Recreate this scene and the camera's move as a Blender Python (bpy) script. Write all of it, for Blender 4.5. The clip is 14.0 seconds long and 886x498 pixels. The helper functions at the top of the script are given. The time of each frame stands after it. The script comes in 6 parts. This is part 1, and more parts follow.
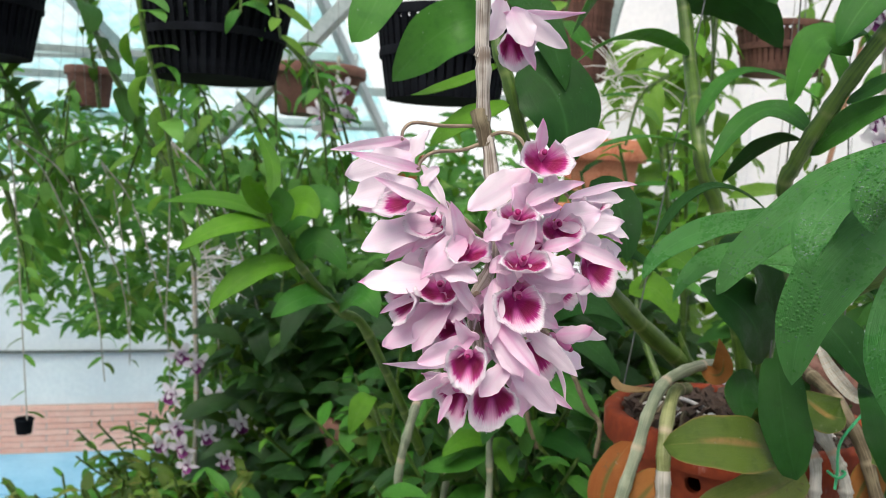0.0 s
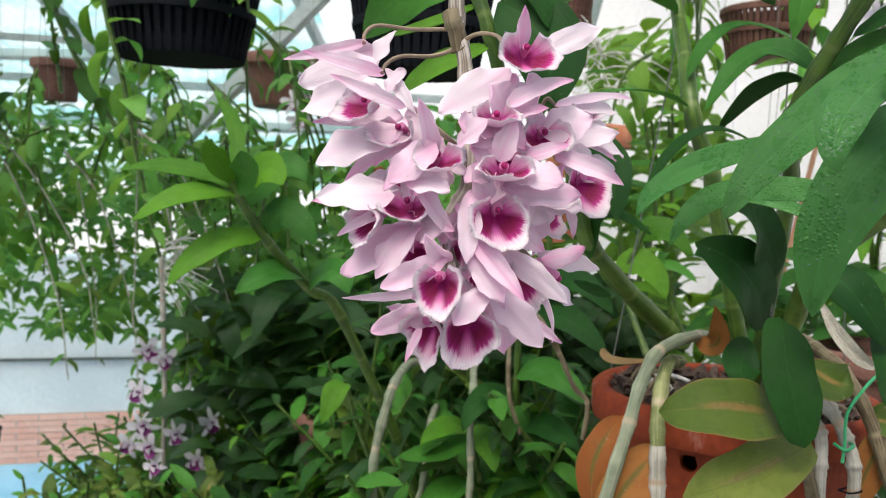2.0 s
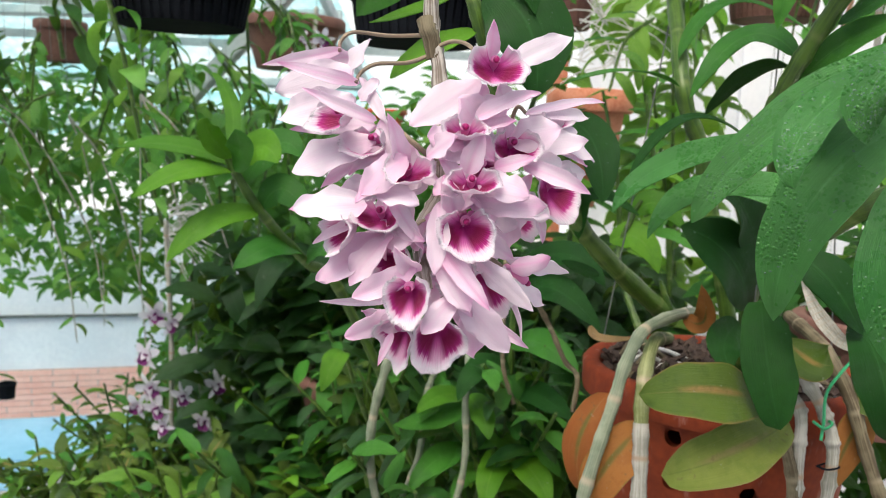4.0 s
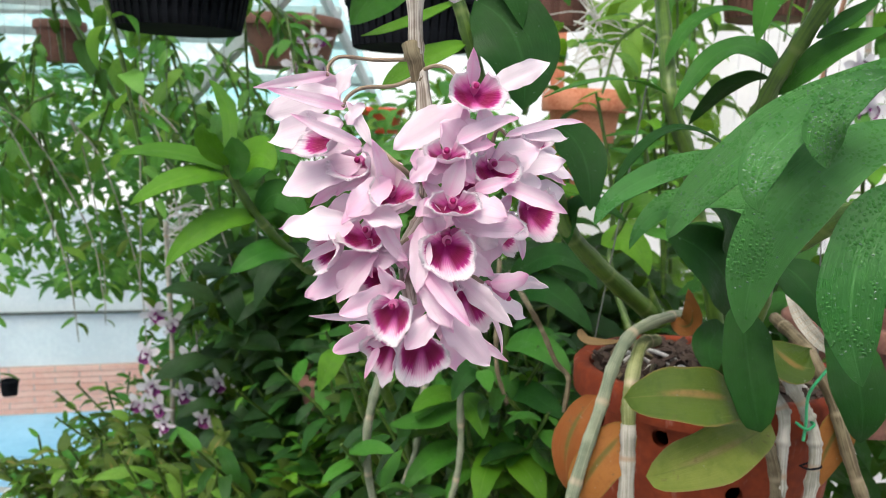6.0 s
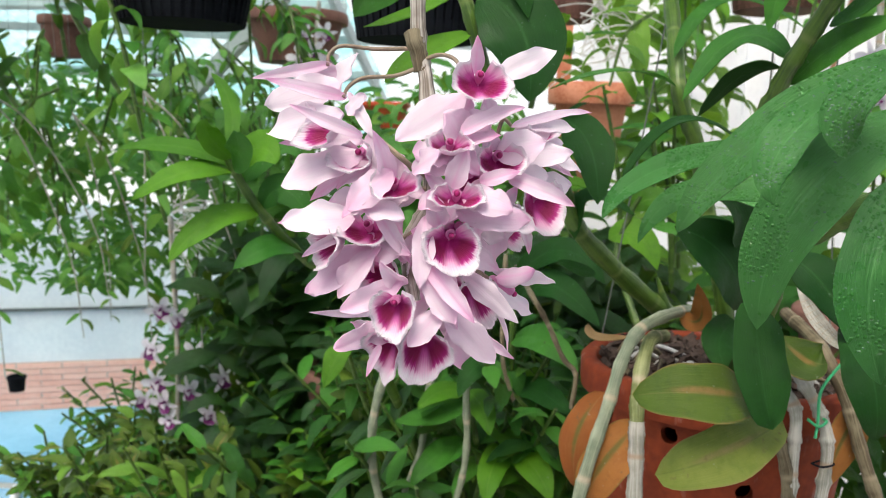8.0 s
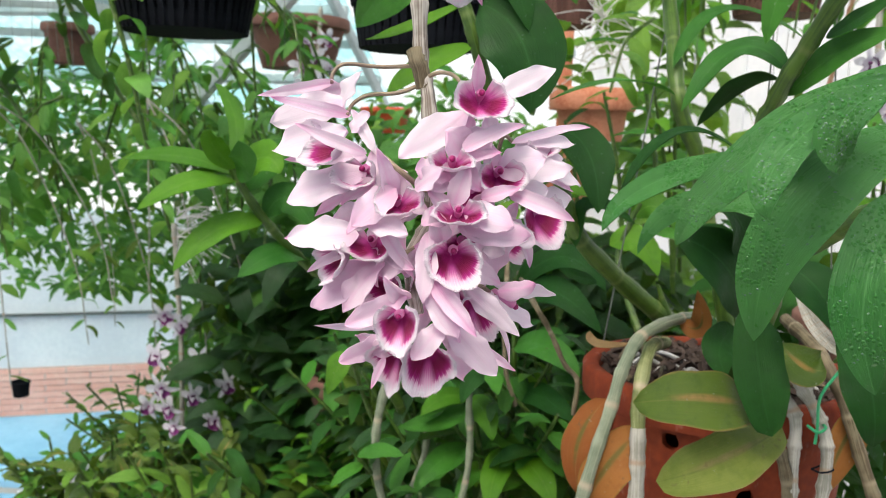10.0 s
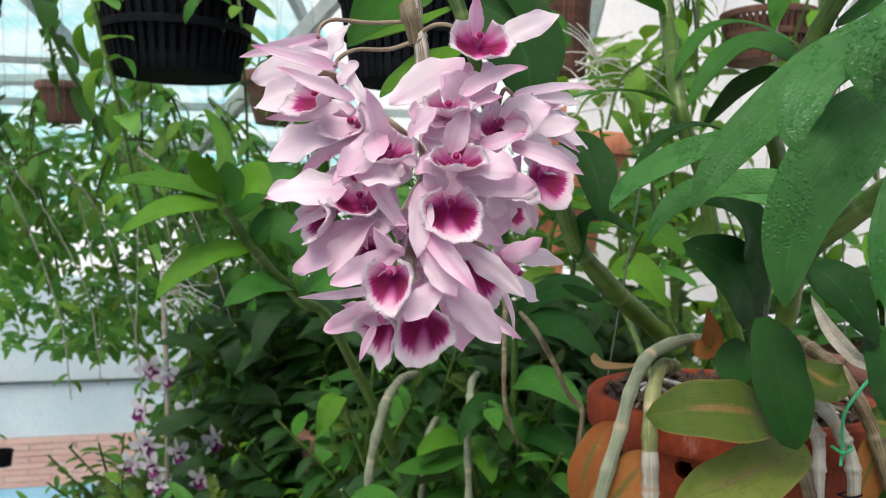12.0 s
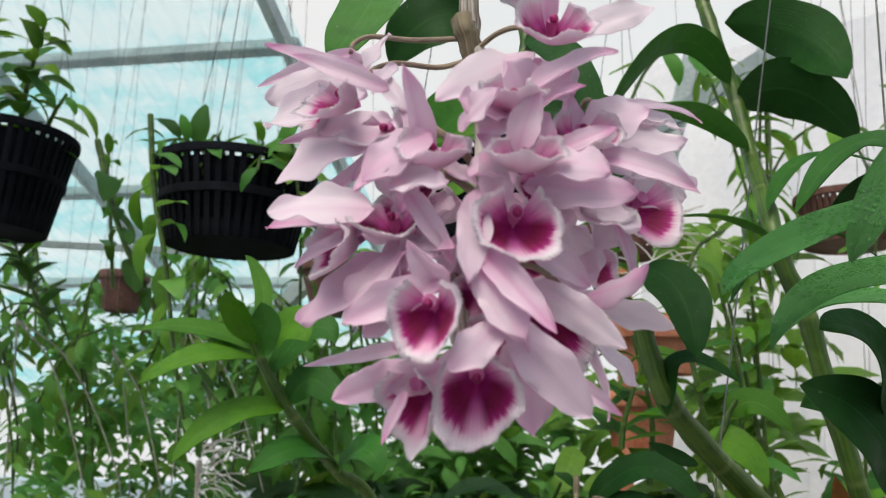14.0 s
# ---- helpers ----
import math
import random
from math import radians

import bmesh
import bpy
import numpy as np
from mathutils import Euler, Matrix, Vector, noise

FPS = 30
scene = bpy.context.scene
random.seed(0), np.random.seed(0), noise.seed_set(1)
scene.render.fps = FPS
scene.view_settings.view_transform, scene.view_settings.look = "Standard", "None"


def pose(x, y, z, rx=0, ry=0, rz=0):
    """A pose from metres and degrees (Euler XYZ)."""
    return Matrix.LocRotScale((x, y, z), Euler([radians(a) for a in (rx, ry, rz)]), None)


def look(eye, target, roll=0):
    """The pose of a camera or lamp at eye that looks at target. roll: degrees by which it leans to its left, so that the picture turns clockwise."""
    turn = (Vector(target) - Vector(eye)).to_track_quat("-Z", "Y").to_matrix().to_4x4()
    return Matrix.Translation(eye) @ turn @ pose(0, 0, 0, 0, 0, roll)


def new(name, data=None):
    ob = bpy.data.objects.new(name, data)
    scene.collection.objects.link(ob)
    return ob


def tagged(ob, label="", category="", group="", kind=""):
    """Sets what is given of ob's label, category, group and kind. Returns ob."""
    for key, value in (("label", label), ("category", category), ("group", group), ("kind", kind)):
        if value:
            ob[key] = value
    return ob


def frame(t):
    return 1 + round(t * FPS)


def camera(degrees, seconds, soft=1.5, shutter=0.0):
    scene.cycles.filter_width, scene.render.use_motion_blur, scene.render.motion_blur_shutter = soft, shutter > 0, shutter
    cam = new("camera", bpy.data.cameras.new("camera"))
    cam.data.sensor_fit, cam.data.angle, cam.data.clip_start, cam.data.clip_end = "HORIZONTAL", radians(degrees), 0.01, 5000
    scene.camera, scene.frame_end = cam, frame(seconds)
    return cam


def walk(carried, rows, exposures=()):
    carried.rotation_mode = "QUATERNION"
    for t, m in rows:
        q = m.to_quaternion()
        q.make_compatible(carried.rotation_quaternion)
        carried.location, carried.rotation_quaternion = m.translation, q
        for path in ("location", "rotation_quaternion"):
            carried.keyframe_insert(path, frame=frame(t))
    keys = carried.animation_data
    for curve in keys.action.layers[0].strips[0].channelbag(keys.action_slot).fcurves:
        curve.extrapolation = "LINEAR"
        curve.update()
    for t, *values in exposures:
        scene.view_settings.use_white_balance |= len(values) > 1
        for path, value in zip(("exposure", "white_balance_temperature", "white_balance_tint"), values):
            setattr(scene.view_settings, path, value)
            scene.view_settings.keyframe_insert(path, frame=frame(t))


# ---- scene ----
cam = camera(55.6, 14.0, soft=0.9)
cam.data.dof.use_dof, cam.data.dof.focus_distance, cam.data.dof.aperture_fstop = True, 0.45, 18.0
PATH = [
    (0, (0.023, 0.027, 1.494), (-0.063, 2.018, 1.33), 2.6),
    (0.5, (0.015, 0.012, 1.482), (-0.037, 2.007, 1.352), 2.5),
    (1, (0.029, 0.064, 1.47), (-0.046, 2.062, 1.408), 1.6),
    (1.5, (0.018, 0.062, 1.439), (-0.031, 2.06, 1.393), 2.5),
    (2, (0.029, 0.087, 1.442), (-0.015, 2.082, 1.308), 2.3),
    (2.5, (0.044, 0.129, 1.445), (-0.023, 2.119, 1.256), 2.3),
    (3, (0.042, 0.113, 1.452), (-0.02, 2.1, 1.236), 2.5),
    (5.5, (0.056, 0.056, 1.486), (-0.012, 2.038, 1.227), 1.8),
    (6, (0.056, 0.06, 1.485), (-0.01, 2.042, 1.222), 2.0),
    (6.5, (0.06, 0.074, 1.479), (-0.013, 2.054, 1.206), 2.0),
    (7, (0.054, 0.076, 1.481), (-0.026, 2.055, 1.205), 1.9),
    (7.5, (0.052, 0.066, 1.483), (-0.023, 2.046, 1.208), 2.0),
    (8, (0.057, 0.072, 1.483), (-0.024, 2.052, 1.208), 1.8),
    (10.5, (0.057, 0.057, 1.491), (-0.028, 2.038, 1.227), 1.5),
    (11, (0.057, 0.044, 1.484), (-0.019, 2.027, 1.235), 1.5),
    (11.5, (0.06, 0.062, 1.458), (-0.008, 2.048, 1.236), 1.3),
    (12, (0.056, 0.099, 1.432), (-0.023, 2.095, 1.337), 1.1),
    (12.5, (0.063, 0.133, 1.405), (-0.054, 2.127, 1.511), 0.7),
    (13, (0.06, 0.157, 1.384), (-0.106, 2.14, 1.581), 0.5),
    (13.5, (0.058, 0.183, 1.373), (-0.151, 2.146, 1.696), 1.6),
    (14, (0.052, 0.211, 1.37), (-0.178, 2.155, 1.783), 2.2),
]
walk(cam, [(t, look(eye, target, roll)) for t, eye, target, roll in PATH], exposures=[(0, 0.02, 6560, 10.6), (0.5, -0.06, 6560, 10.6), (1, -0.24, 6560, 10.2), (1.5, -0.10, 6560, 10.2), (2, 0.06, 6560, 10), (2.5, 0.13, 6560, 9.8), (11, 0.16, 6560, 9.5), (12.2, -0.13, 6560, 11), (13.4, -0.22, 6540, 10.6), (14, -0.36, 6530, 9.6)])

# ---- daylight: a bright overcast sky and a soft sun ----
SUN_UP, SUN_ROUND = 60.0, 200.0
world = bpy.data.worlds.new("sky")
scene.world = world
world.use_nodes = True
sky = world.node_tree.nodes.new("ShaderNodeTexSky")
sky.sky_type, sky.sun_disc = "NISHITA", False
sky.sun_elevation, sky.sun_rotation = radians(SUN_UP), radians(SUN_ROUND)
sky.air_density, sky.dust_density, sky.ozone_density = 1.0, 6.0, 0.6
back = world.node_tree.nodes["Background"]
world.node_tree.links.new(sky.outputs[0], back.inputs[0])
back.inputs[1].default_value = 0.18
sun = new("sun", bpy.data.lights.new("sun", "SUN"))
sun.data.energy, sun.data.angle, sun.data.color = 1.9, radians(36), (1.0, 0.975, 0.93)
sun_way = Vector((math.sin(radians(SUN_ROUND)) * math.cos(radians(SUN_UP)), math.cos(radians(SUN_ROUND)) * math.cos(radians(SUN_UP)), math.sin(radians(SUN_UP))))
sun.matrix_world = look(sun_way * 30, (0, 0, 0))


# ---- materials ----
class Mat:
    """A node material with a terse way to add nodes."""

    def __init__(self, name):
        self.m = bpy.data.materials.new(name)
        self.m.use_nodes = True
        self.t = self.m.node_tree
        self.out = self.t.nodes["Material Output"]
        self.b = self.t.nodes["Principled BSDF"]

    def put(self, socket, value):
        if isinstance(value, bpy.types.NodeSocket):
            self.t.links.new(value, socket)
        elif isinstance(value, tuple) and len(value) == 3 and socket.type == "RGBA":
            socket.default_value = (*value, 1)
        else:
            socket.default_value = value

    def node(self, kind, inputs=(), out=0, **settings):
        n = self.t.nodes.new(kind)
        if "uv_map" in settings:
            n.uv_map = settings["uv_map"]
        if "operation" in settings:
            n.operation, n.use_clamp = settings["operation"], settings["use_clamp"]
        if "interpolation_type" in settings:
            n.interpolation_type = settings["interpolation_type"]
        for k, v in dict(inputs).items():
            self.put(n.inputs[k], v)
        return n.outputs[out]

    def uv(self):
        return self.node("ShaderNodeUVMap", uv_map="uv")

    def xyz(self):
        return self.node("ShaderNodeTexCoord", out=3)

    def rand(self):
        return self.node("ShaderNodeObjectInfo", out=5)

    def split(self, v):
        s = self.t.nodes.new("ShaderNodeSeparateXYZ")
        self.put(s.inputs[0], v)
        return s.outputs

    def math(self, op, a, b=0.0, c=0.0, clamp=False):
        return self.node("ShaderNodeMath", {0: a, 1: b, 2: c}, operation=op, use_clamp=clamp)

    def ramp(self, v, lo, hi, to_lo=0.0, to_hi=1.0):
        return self.node("ShaderNodeMapRange", {"Value": v, "From Min": lo, "From Max": hi, "To Min": to_lo, "To Max": to_hi}, interpolation_type="SMOOTHSTEP")

    def mix(self, f, a, b, how="MIX"):
        n = self.t.nodes.new("ShaderNodeMix")
        n.data_type, n.blend_type = "RGBA", how
        self.put(n.inputs[0], f), self.put(n.inputs[6], a), self.put(n.inputs[7], b)
        return n.outputs[2]

    def stretch(self, v, x, y, z):
        return self.node("ShaderNodeMapping", {"Vector": v, "Scale": (x, y, z)})

    def noise(self, v, scale, detail=3.0, rough=0.55):
        return self.node("ShaderNodeTexNoise", {"Vector": v, "Scale": scale, "Detail": detail, "Roughness": rough})

    def bump(self, h, strength, distance):
        n = self.node("ShaderNodeBump", {"Height": h, "Strength": strength, "Distance": distance})
        self.put(self.b.inputs["Normal"], n)
        return n

    def set(self, **values):
        for k, v in values.items():
            self.put(self.b.inputs[k.replace("_", " ")], v)

    def thin(self, colour, share):
        """Lets part of the light through, as leaves and petals do."""
        t = self.node("ShaderNodeBsdfTranslucent", {"Color": colour})
        mix = self.node("ShaderNodeMixShader", {0: share, 1: self.b.outputs[0], 2: t})
        self.put(self.out.inputs[0], mix)


def leaf_material(name, dark, light, rib, gloss=0.34, wet=False, patches=None, through_share=0.3, spec=0.42):
    m = Mat(name)
    u, v, _ = m.split(m.uv())
    pos = m.xyz()
    blotch = m.noise(pos, 16.0, 4.0)
    tone = m.math("ADD", m.math("MULTIPLY", blotch, 0.7), m.math("MULTIPLY", m.rand(), 0.55))
    col = m.mix(m.ramp(tone, 0.25, 0.95), dark, light)
    veins = m.noise(m.stretch(m.uv(), 34.0, 1.2, 1.0), 1.0, 2.0)
    col = m.mix(m.ramp(veins, 0.52, 0.72, 0.0, 0.35), col, light)
    fine = m.noise(m.stretch(m.uv(), 110.0, 2.0, 1.0), 1.0, 2.0)
    col = m.mix(m.ramp(fine, 0.5, 0.7, 0.0, 0.35), col, dark)
    mid = m.math("ABSOLUTE", m.math("SUBTRACT", u, 0.5))
    col = m.mix(m.ramp(mid, 0.0, 0.03, 0.55, 0.0), col, rib)
    if patches:
        spread = m.noise(m.stretch(m.uv(), 3.0, 1.3, 1.0), 2.0, 4.0)
        near = m.ramp(m.math("ABSOLUTE", m.math("SUBTRACT", u, 0.54)), 0.0, 0.13, 0.6, 0.0)
        along = m.ramp(m.math("ABSOLUTE", m.math("SUBTRACT", v, 0.45)), 0.1, 0.42, 1.0, 0.0)
        amount = m.ramp(m.math("ADD", m.math("MULTIPLY", near, along), m.math("MULTIPLY", spread, 0.7)), 0.42, 1.05)
        col = m.mix(amount, col, patches)
    mottle = m.noise(pos, 85.0, 5.0, 0.65)
    col = m.mix(m.ramp(mottle, 0.46, 0.72, 0.0, 0.5), col, dark)
    col = m.mix(m.ramp(mottle, 0.3, 0.44, 0.3, 0.0), col, light)
    if patches:
        frayed = m.math("ADD", mid, m.math("MULTIPLY", m.math("SUBTRACT", mottle, 0.5), 0.12))
        col = m.mix(m.ramp(frayed, 0.46, 0.5, 0.0, 0.6), col, patches)
        spots = m.noise(pos, 130.0, 3.0)
        col = m.mix(m.math("MULTIPLY", m.ramp(spots, 0.6, 0.68), m.ramp(m.noise(pos, 30.0), 0.48, 0.62, 0.0, 0.6)), col, (0.16, 0.1, 0.05))
    specks = m.noise(pos, 240.0, 2.0)
    col = m.mix(m.ramp(specks, 0.68, 0.78, 0.0, 0.35), col, (0.45, 0.5, 0.38))
    rough = m.math("ADD", gloss, m.math("MULTIPLY", m.ramp(m.noise(pos, 60.0, 5.0, 0.65), 0.35, 0.65), 0.26))
    height = m.math("ADD", m.math("MULTIPLY", m.math("ADD", veins, fine), 0.4), m.math("MULTIPLY", blotch, 0.5))
    if wet:
        cells = m.node("ShaderNodeTexVoronoi", {"Vector": pos, "Scale": 420.0, "Randomness": 1.0})
        where = m.ramp(m.noise(pos, 22.0), 0.45, 0.6)
        drop = m.math("MULTIPLY", m.ramp(cells, 0.18, 0.5, 1.0, 0.0), where)
        height = m.math("ADD", height, m.math("MULTIPLY", drop, 0.5))
        rough = m.math("SUBTRACT", rough, m.math("MULTIPLY", drop, 0.35))
    m.bump(height, 0.9, 0.0017)
    m.set(Base_Color=col, Roughness=rough)
    m.put(m.b.inputs["Specular IOR Level"], spec)
    m.thin(m.mix(0.5, col, (0.25, 0.42, 0.03)), through_share)
    return m.m


LEAF = leaf_material("leaf_green", (0.022, 0.145, 0.012), (0.07, 0.285, 0.026), (0.11, 0.32, 0.06))
# lightened copy of LEAF; the brighter far light is put into its colour
LEAF_FAR = leaf_material("leaf_far_lightened", (0.065, 0.25, 0.035), (0.17, 0.44, 0.075), (0.22, 0.48, 0.12), through_share=0.42, spec=0.5)
LEAF_BRIGHT = leaf_material("leaf_fresh_green", (0.062, 0.23, 0.008), (0.14, 0.38, 0.016), (0.2, 0.4, 0.06), through_share=0.35)
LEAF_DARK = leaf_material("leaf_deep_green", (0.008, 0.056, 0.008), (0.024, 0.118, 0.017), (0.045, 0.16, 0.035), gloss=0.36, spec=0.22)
LEAF_WET = leaf_material("leaf_wet", (0.036, 0.185, 0.034), (0.09, 0.33, 0.07), (0.13, 0.37, 0.11), gloss=0.24, wet=True, spec=0.55)
LEAF_YELLOW = leaf_material("leaf_yellowing", (0.04, 0.1, 0.01), (0.125, 0.2, 0.022), (0.22, 0.23, 0.06), patches=(0.36, 0.22, 0.07))
LEAF_LIME = leaf_material("leaf_fading", (0.13, 0.2, 0.02), (0.32, 0.37, 0.075), (0.12, 0.16, 0.03), patches=(0.3, 0.25, 0.09))
LEAF_ORANGE = leaf_material("leaf_dying", (0.3, 0.085, 0.015), (0.44, 0.18, 0.04), (0.4, 0.25, 0.09), gloss=0.5, patches=(0.14, 0.15, 0.03))
# darker copy of LEAF_DARK; shade under the flowers is put into its colour
LEAF_PAINTED_SHADE = leaf_material("leaf_painted_shade", (0.006, 0.04, 0.007), (0.02, 0.095, 0.017), (0.05, 0.15, 0.04))
LEAF_OLIVE = leaf_material("leaf_olive", (0.034, 0.085, 0.008), (0.1, 0.18, 0.018), (0.16, 0.22, 0.05))
LEAF_BROWN = leaf_material("leaf_withered", (0.14, 0.09, 0.035), (0.36, 0.24, 0.11), (0.3, 0.2, 0.1), gloss=0.6)
# light green leaf; the glow of backlight is put into its colour
LEAF_PALE = leaf_material("leaf_painted_backlight", (0.075, 0.22, 0.025), (0.19, 0.4, 0.045), (0.3, 0.48, 0.1), through_share=0.38)


def petal_material(name, white, blush, tip_share, side_share):
    m = Mat(name)
    u, v, _ = m.split(m.uv())
    mid = m.math("ABSOLUTE", m.math("SUBTRACT", u, 0.5))
    clouds = m.noise(m.xyz(), 45.0, 3.0)
    amount = m.math("ADD", m.ramp(v, 0.6, 1.0, 0.0, tip_share), m.ramp(v, 0.0, 0.42, 0.32, 0.0))
    amount = m.math("ADD", amount, m.ramp(mid, 0.0, 0.2, side_share, 0.0))
    amount = m.math("ADD", amount, m.math("MULTIPLY", m.math("SUBTRACT", clouds, 0.5), 0.9))
    amount = m.math("ADD", amount, m.math("MULTIPLY", m.math("SUBTRACT", m.rand(), 0.65), 0.35), clamp=True)
    col = m.mix(amount, white, blush)
    veins = m.noise(m.stretch(m.uv(), 17.0, 0.9, 1.0), 1.0, 4.0)
    col = m.mix(m.ramp(veins, 0.5, 0.72, 0.0, 0.16), col, blush)
    m.bump(m.math("ADD", veins, m.math("MULTIPLY", clouds, 1.2)), 0.3, 0.0014)
    m.set(Base_Color=col, Roughness=0.5)
    m.put(m.b.inputs["Specular IOR Level"], 0.3)
    m.put(m.b.inputs["Sheen Weight"], 0.15)
    m.thin(m.mix(0.2, col, blush), 0.5)
    return m.m


PETAL = petal_material("petal", (0.94, 0.895, 0.93), (0.91, 0.56, 0.79), 0.15, 0.1)
PETAL_PINK = petal_material("petal_pink", (0.92, 0.83, 0.895), (0.88, 0.46, 0.72), 0.28, 0.15)
SEPAL = petal_material("sepal", (0.92, 0.83, 0.895), (0.85, 0.35, 0.66), 0.5, 0.2)


def lip_material():
    """White velvet with two crimson blotches that fray into fine lines."""
    m = Mat("lip_inside")
    u, v, _ = m.split(m.uv())
    streak = m.noise(m.stretch(m.uv(), 95.0, 1.0, 1.0), 1.0, 1.5)
    soft = m.noise(m.xyz(), 130.0, 2.0)
    side = m.math("ABSOLUTE", m.math("SUBTRACT", u, 0.5))
    edge = m.math("ADD", v, m.math("MULTIPLY", m.math("SUBTRACT", streak, 0.5), 0.3))
    edge = m.math("ADD", edge, m.math("MULTIPLY", m.math("SUBTRACT", soft, 0.5), 0.16))
    blot = m.math("MULTIPLY", m.ramp(side, 0.015, 0.1), m.ramp(side, 0.3, 0.4, 1.0, 0.0))
    blot = m.math("MULTIPLY", blot, m.ramp(edge, 0.5, 0.64, 1.0, 0.0))
    white = m.mix(m.ramp(soft, 0.35, 0.65), (0.85, 0.83, 0.85), (0.82, 0.75, 0.8))
    col = m.mix(m.ramp(edge, 0.46, 0.82, 0.75, 0.0), white, (0.88, 0.42, 0.66))
    col = m.mix(m.ramp(edge, 0.2, 0.5, 0.9, 0.0), col, (0.7, 0.09, 0.44))
    crimson = m.mix(m.ramp(edge, 0.3, 0.62), (0.27, 0.001, 0.075), (0.5, 0.012, 0.26))
    col = m.mix(blot, col, crimson)
    col = m.mix(m.ramp(v, 0.08, 0.22, 0.85, 0.0), col, (0.42, 0.006, 0.18))
    m.bump(m.math("ADD", streak, soft), 0.6, 0.0012)
    m.set(Base_Color=col, Roughness=0.6)
    m.put(m.b.inputs["Sheen Weight"], 0.1)
    m.thin(col, 0.25)
    return m.m


LIP = lip_material()
LIP_BACK = petal_material("lip_outside", (0.81, 0.74, 0.8), (0.74, 0.42, 0.64), 0.0, 0.1)
FRINGE = petal_material("lip_fringe", (0.85, 0.83, 0.85), (0.82, 0.7, 0.78), 0.0, 0.0)


def speckled(name, dark, light, scale, rough=0.7, bump=0.4, depth=0.002, fine=8.0, spec=0.4, metal=0.0, through_share=0.0, stains=None):
    m = Mat(name)
    pos = m.xyz()
    big, small = m.noise(pos, scale, 4.0), m.noise(pos, scale * fine, 3.0)
    tone = m.math("ADD", m.math("MULTIPLY", big, 0.65), m.math("MULTIPLY", small, 0.35))
    tone = m.math("ADD", tone, m.math("MULTIPLY", m.math("SUBTRACT", m.rand(), 0.5), 0.2))
    col = m.mix(m.ramp(tone, 0.3, 0.7), dark, light)
    if stains:
        runs = m.noise(m.stretch(pos, 1.0, 1.0, 0.35), 42.0, 4.0, 0.65)
        col = m.mix(m.ramp(runs, 0.57, 0.74, 0.0, 0.6), col, stains)
    m.bump(tone, bump, depth)
    m.set(Base_Color=col, Roughness=m.math("ADD", rough - 0.1, m.math("MULTIPLY", small, 0.2)), Metallic=metal)
    m.put(m.b.inputs["Specular IOR Level"], spec)
    if through_share:
        m.thin(col, through_share)
    return m.m


def ringed(name, dark, light, ring, per_metre, rough=0.55):
    """A cane: fine lengthwise fibres and pale rings at its joints."""
    m = Mat(name)
    u, v, _ = m.split(m.uv())
    fibre = m.noise(m.stretch(m.uv(), 22.0, 9.0, 1.0), 1.0, 3.0)
    patch = m.noise(m.xyz(), 50.0, 3.0)
    col = m.mix(m.ramp(m.math("ADD", m.math("MULTIPLY", fibre, 0.55), m.math("MULTIPLY", patch, 0.5)), 0.42, 0.62), dark, light)
    phase = m.math("FRACT", m.math("MULTIPLY", v, per_metre))
    col = m.mix(m.ramp(m.math("ABSOLUTE", m.math("SUBTRACT", phase, 0.5)), 0.0, 0.07, 0.85, 0.0), col, ring)
    m.bump(m.math("ADD", fibre, patch), 0.6, 0.0015)
    m.set(Base_Color=col, Roughness=rough)
    return m.m


CANE_DRY = ringed("cane_dry", (0.17, 0.14, 0.11), (0.52, 0.49, 0.43), (0.16, 0.12, 0.09), 12.0, 0.85)
CANE_GREY = ringed("cane_grey_green", (0.15, 0.19, 0.12), (0.28, 0.32, 0.22), (0.45, 0.37, 0.26), 13.0)
CANE_PAPER = ringed("cane_papery", (0.26, 0.26, 0.21), (0.47, 0.46, 0.4), (0.36, 0.26, 0.17), 16.0, 0.75)
CANE_OLIVE = ringed("cane_olive", (0.14, 0.17, 0.05), (0.3, 0.33, 0.15), (0.5, 0.42, 0.28), 13.0)
CANE_GREEN = ringed("cane_green", (0.03, 0.078, 0.007), (0.072, 0.145, 0.014), (0.12, 0.18, 0.04), 14.0, 0.42)
CANE_BROWN = ringed("cane_brown", (0.08, 0.06, 0.03), (0.2, 0.17, 0.1), (0.26, 0.22, 0.14), 16.0, 0.75)
PEDICEL = ringed("pedicel", (0.2, 0.14, 0.1), (0.37, 0.3, 0.2), (0.3, 0.14, 0.15), 9.0, 0.5)
ANTHER = speckled("anther", (0.2, 0.002, 0.07), (0.32, 0.008, 0.12), 300.0, 0.4)
COLUMN = petal_material("column", (0.82, 0.42, 0.65), (0.6, 0.12, 0.4), 0.2, 0.2)
TERRACOTTA = speckled("terracotta", (0.14, 0.021, 0.006), (0.25, 0.046, 0.013), 14.0, 0.75, 0.35, spec=0.25, stains=(0.38, 0.25, 0.21))
TERRACOTTA_PALE = speckled("terracotta_pale", (0.46, 0.13, 0.06), (0.68, 0.3, 0.18), 22.0, 0.9, 0.3)
BARK = speckled("bark_chips", (0.012, 0.008, 0.006), (0.09, 0.062, 0.047), 60.0, 0.9, 0.8, 0.004)
ROOT = speckled("aerial_root", (0.42, 0.42, 0.38), (0.72, 0.72, 0.68), 60.0, 0.8)
BLACK = speckled("black_plastic", (0.005, 0.006, 0.008), (0.012, 0.014, 0.018), 30.0, 0.85, 0.2, 0.001, spec=0.06)
BROWN_POT = speckled("brown_clay", (0.09, 0.04, 0.03), (0.2, 0.1, 0.075), 20.0, 0.85)
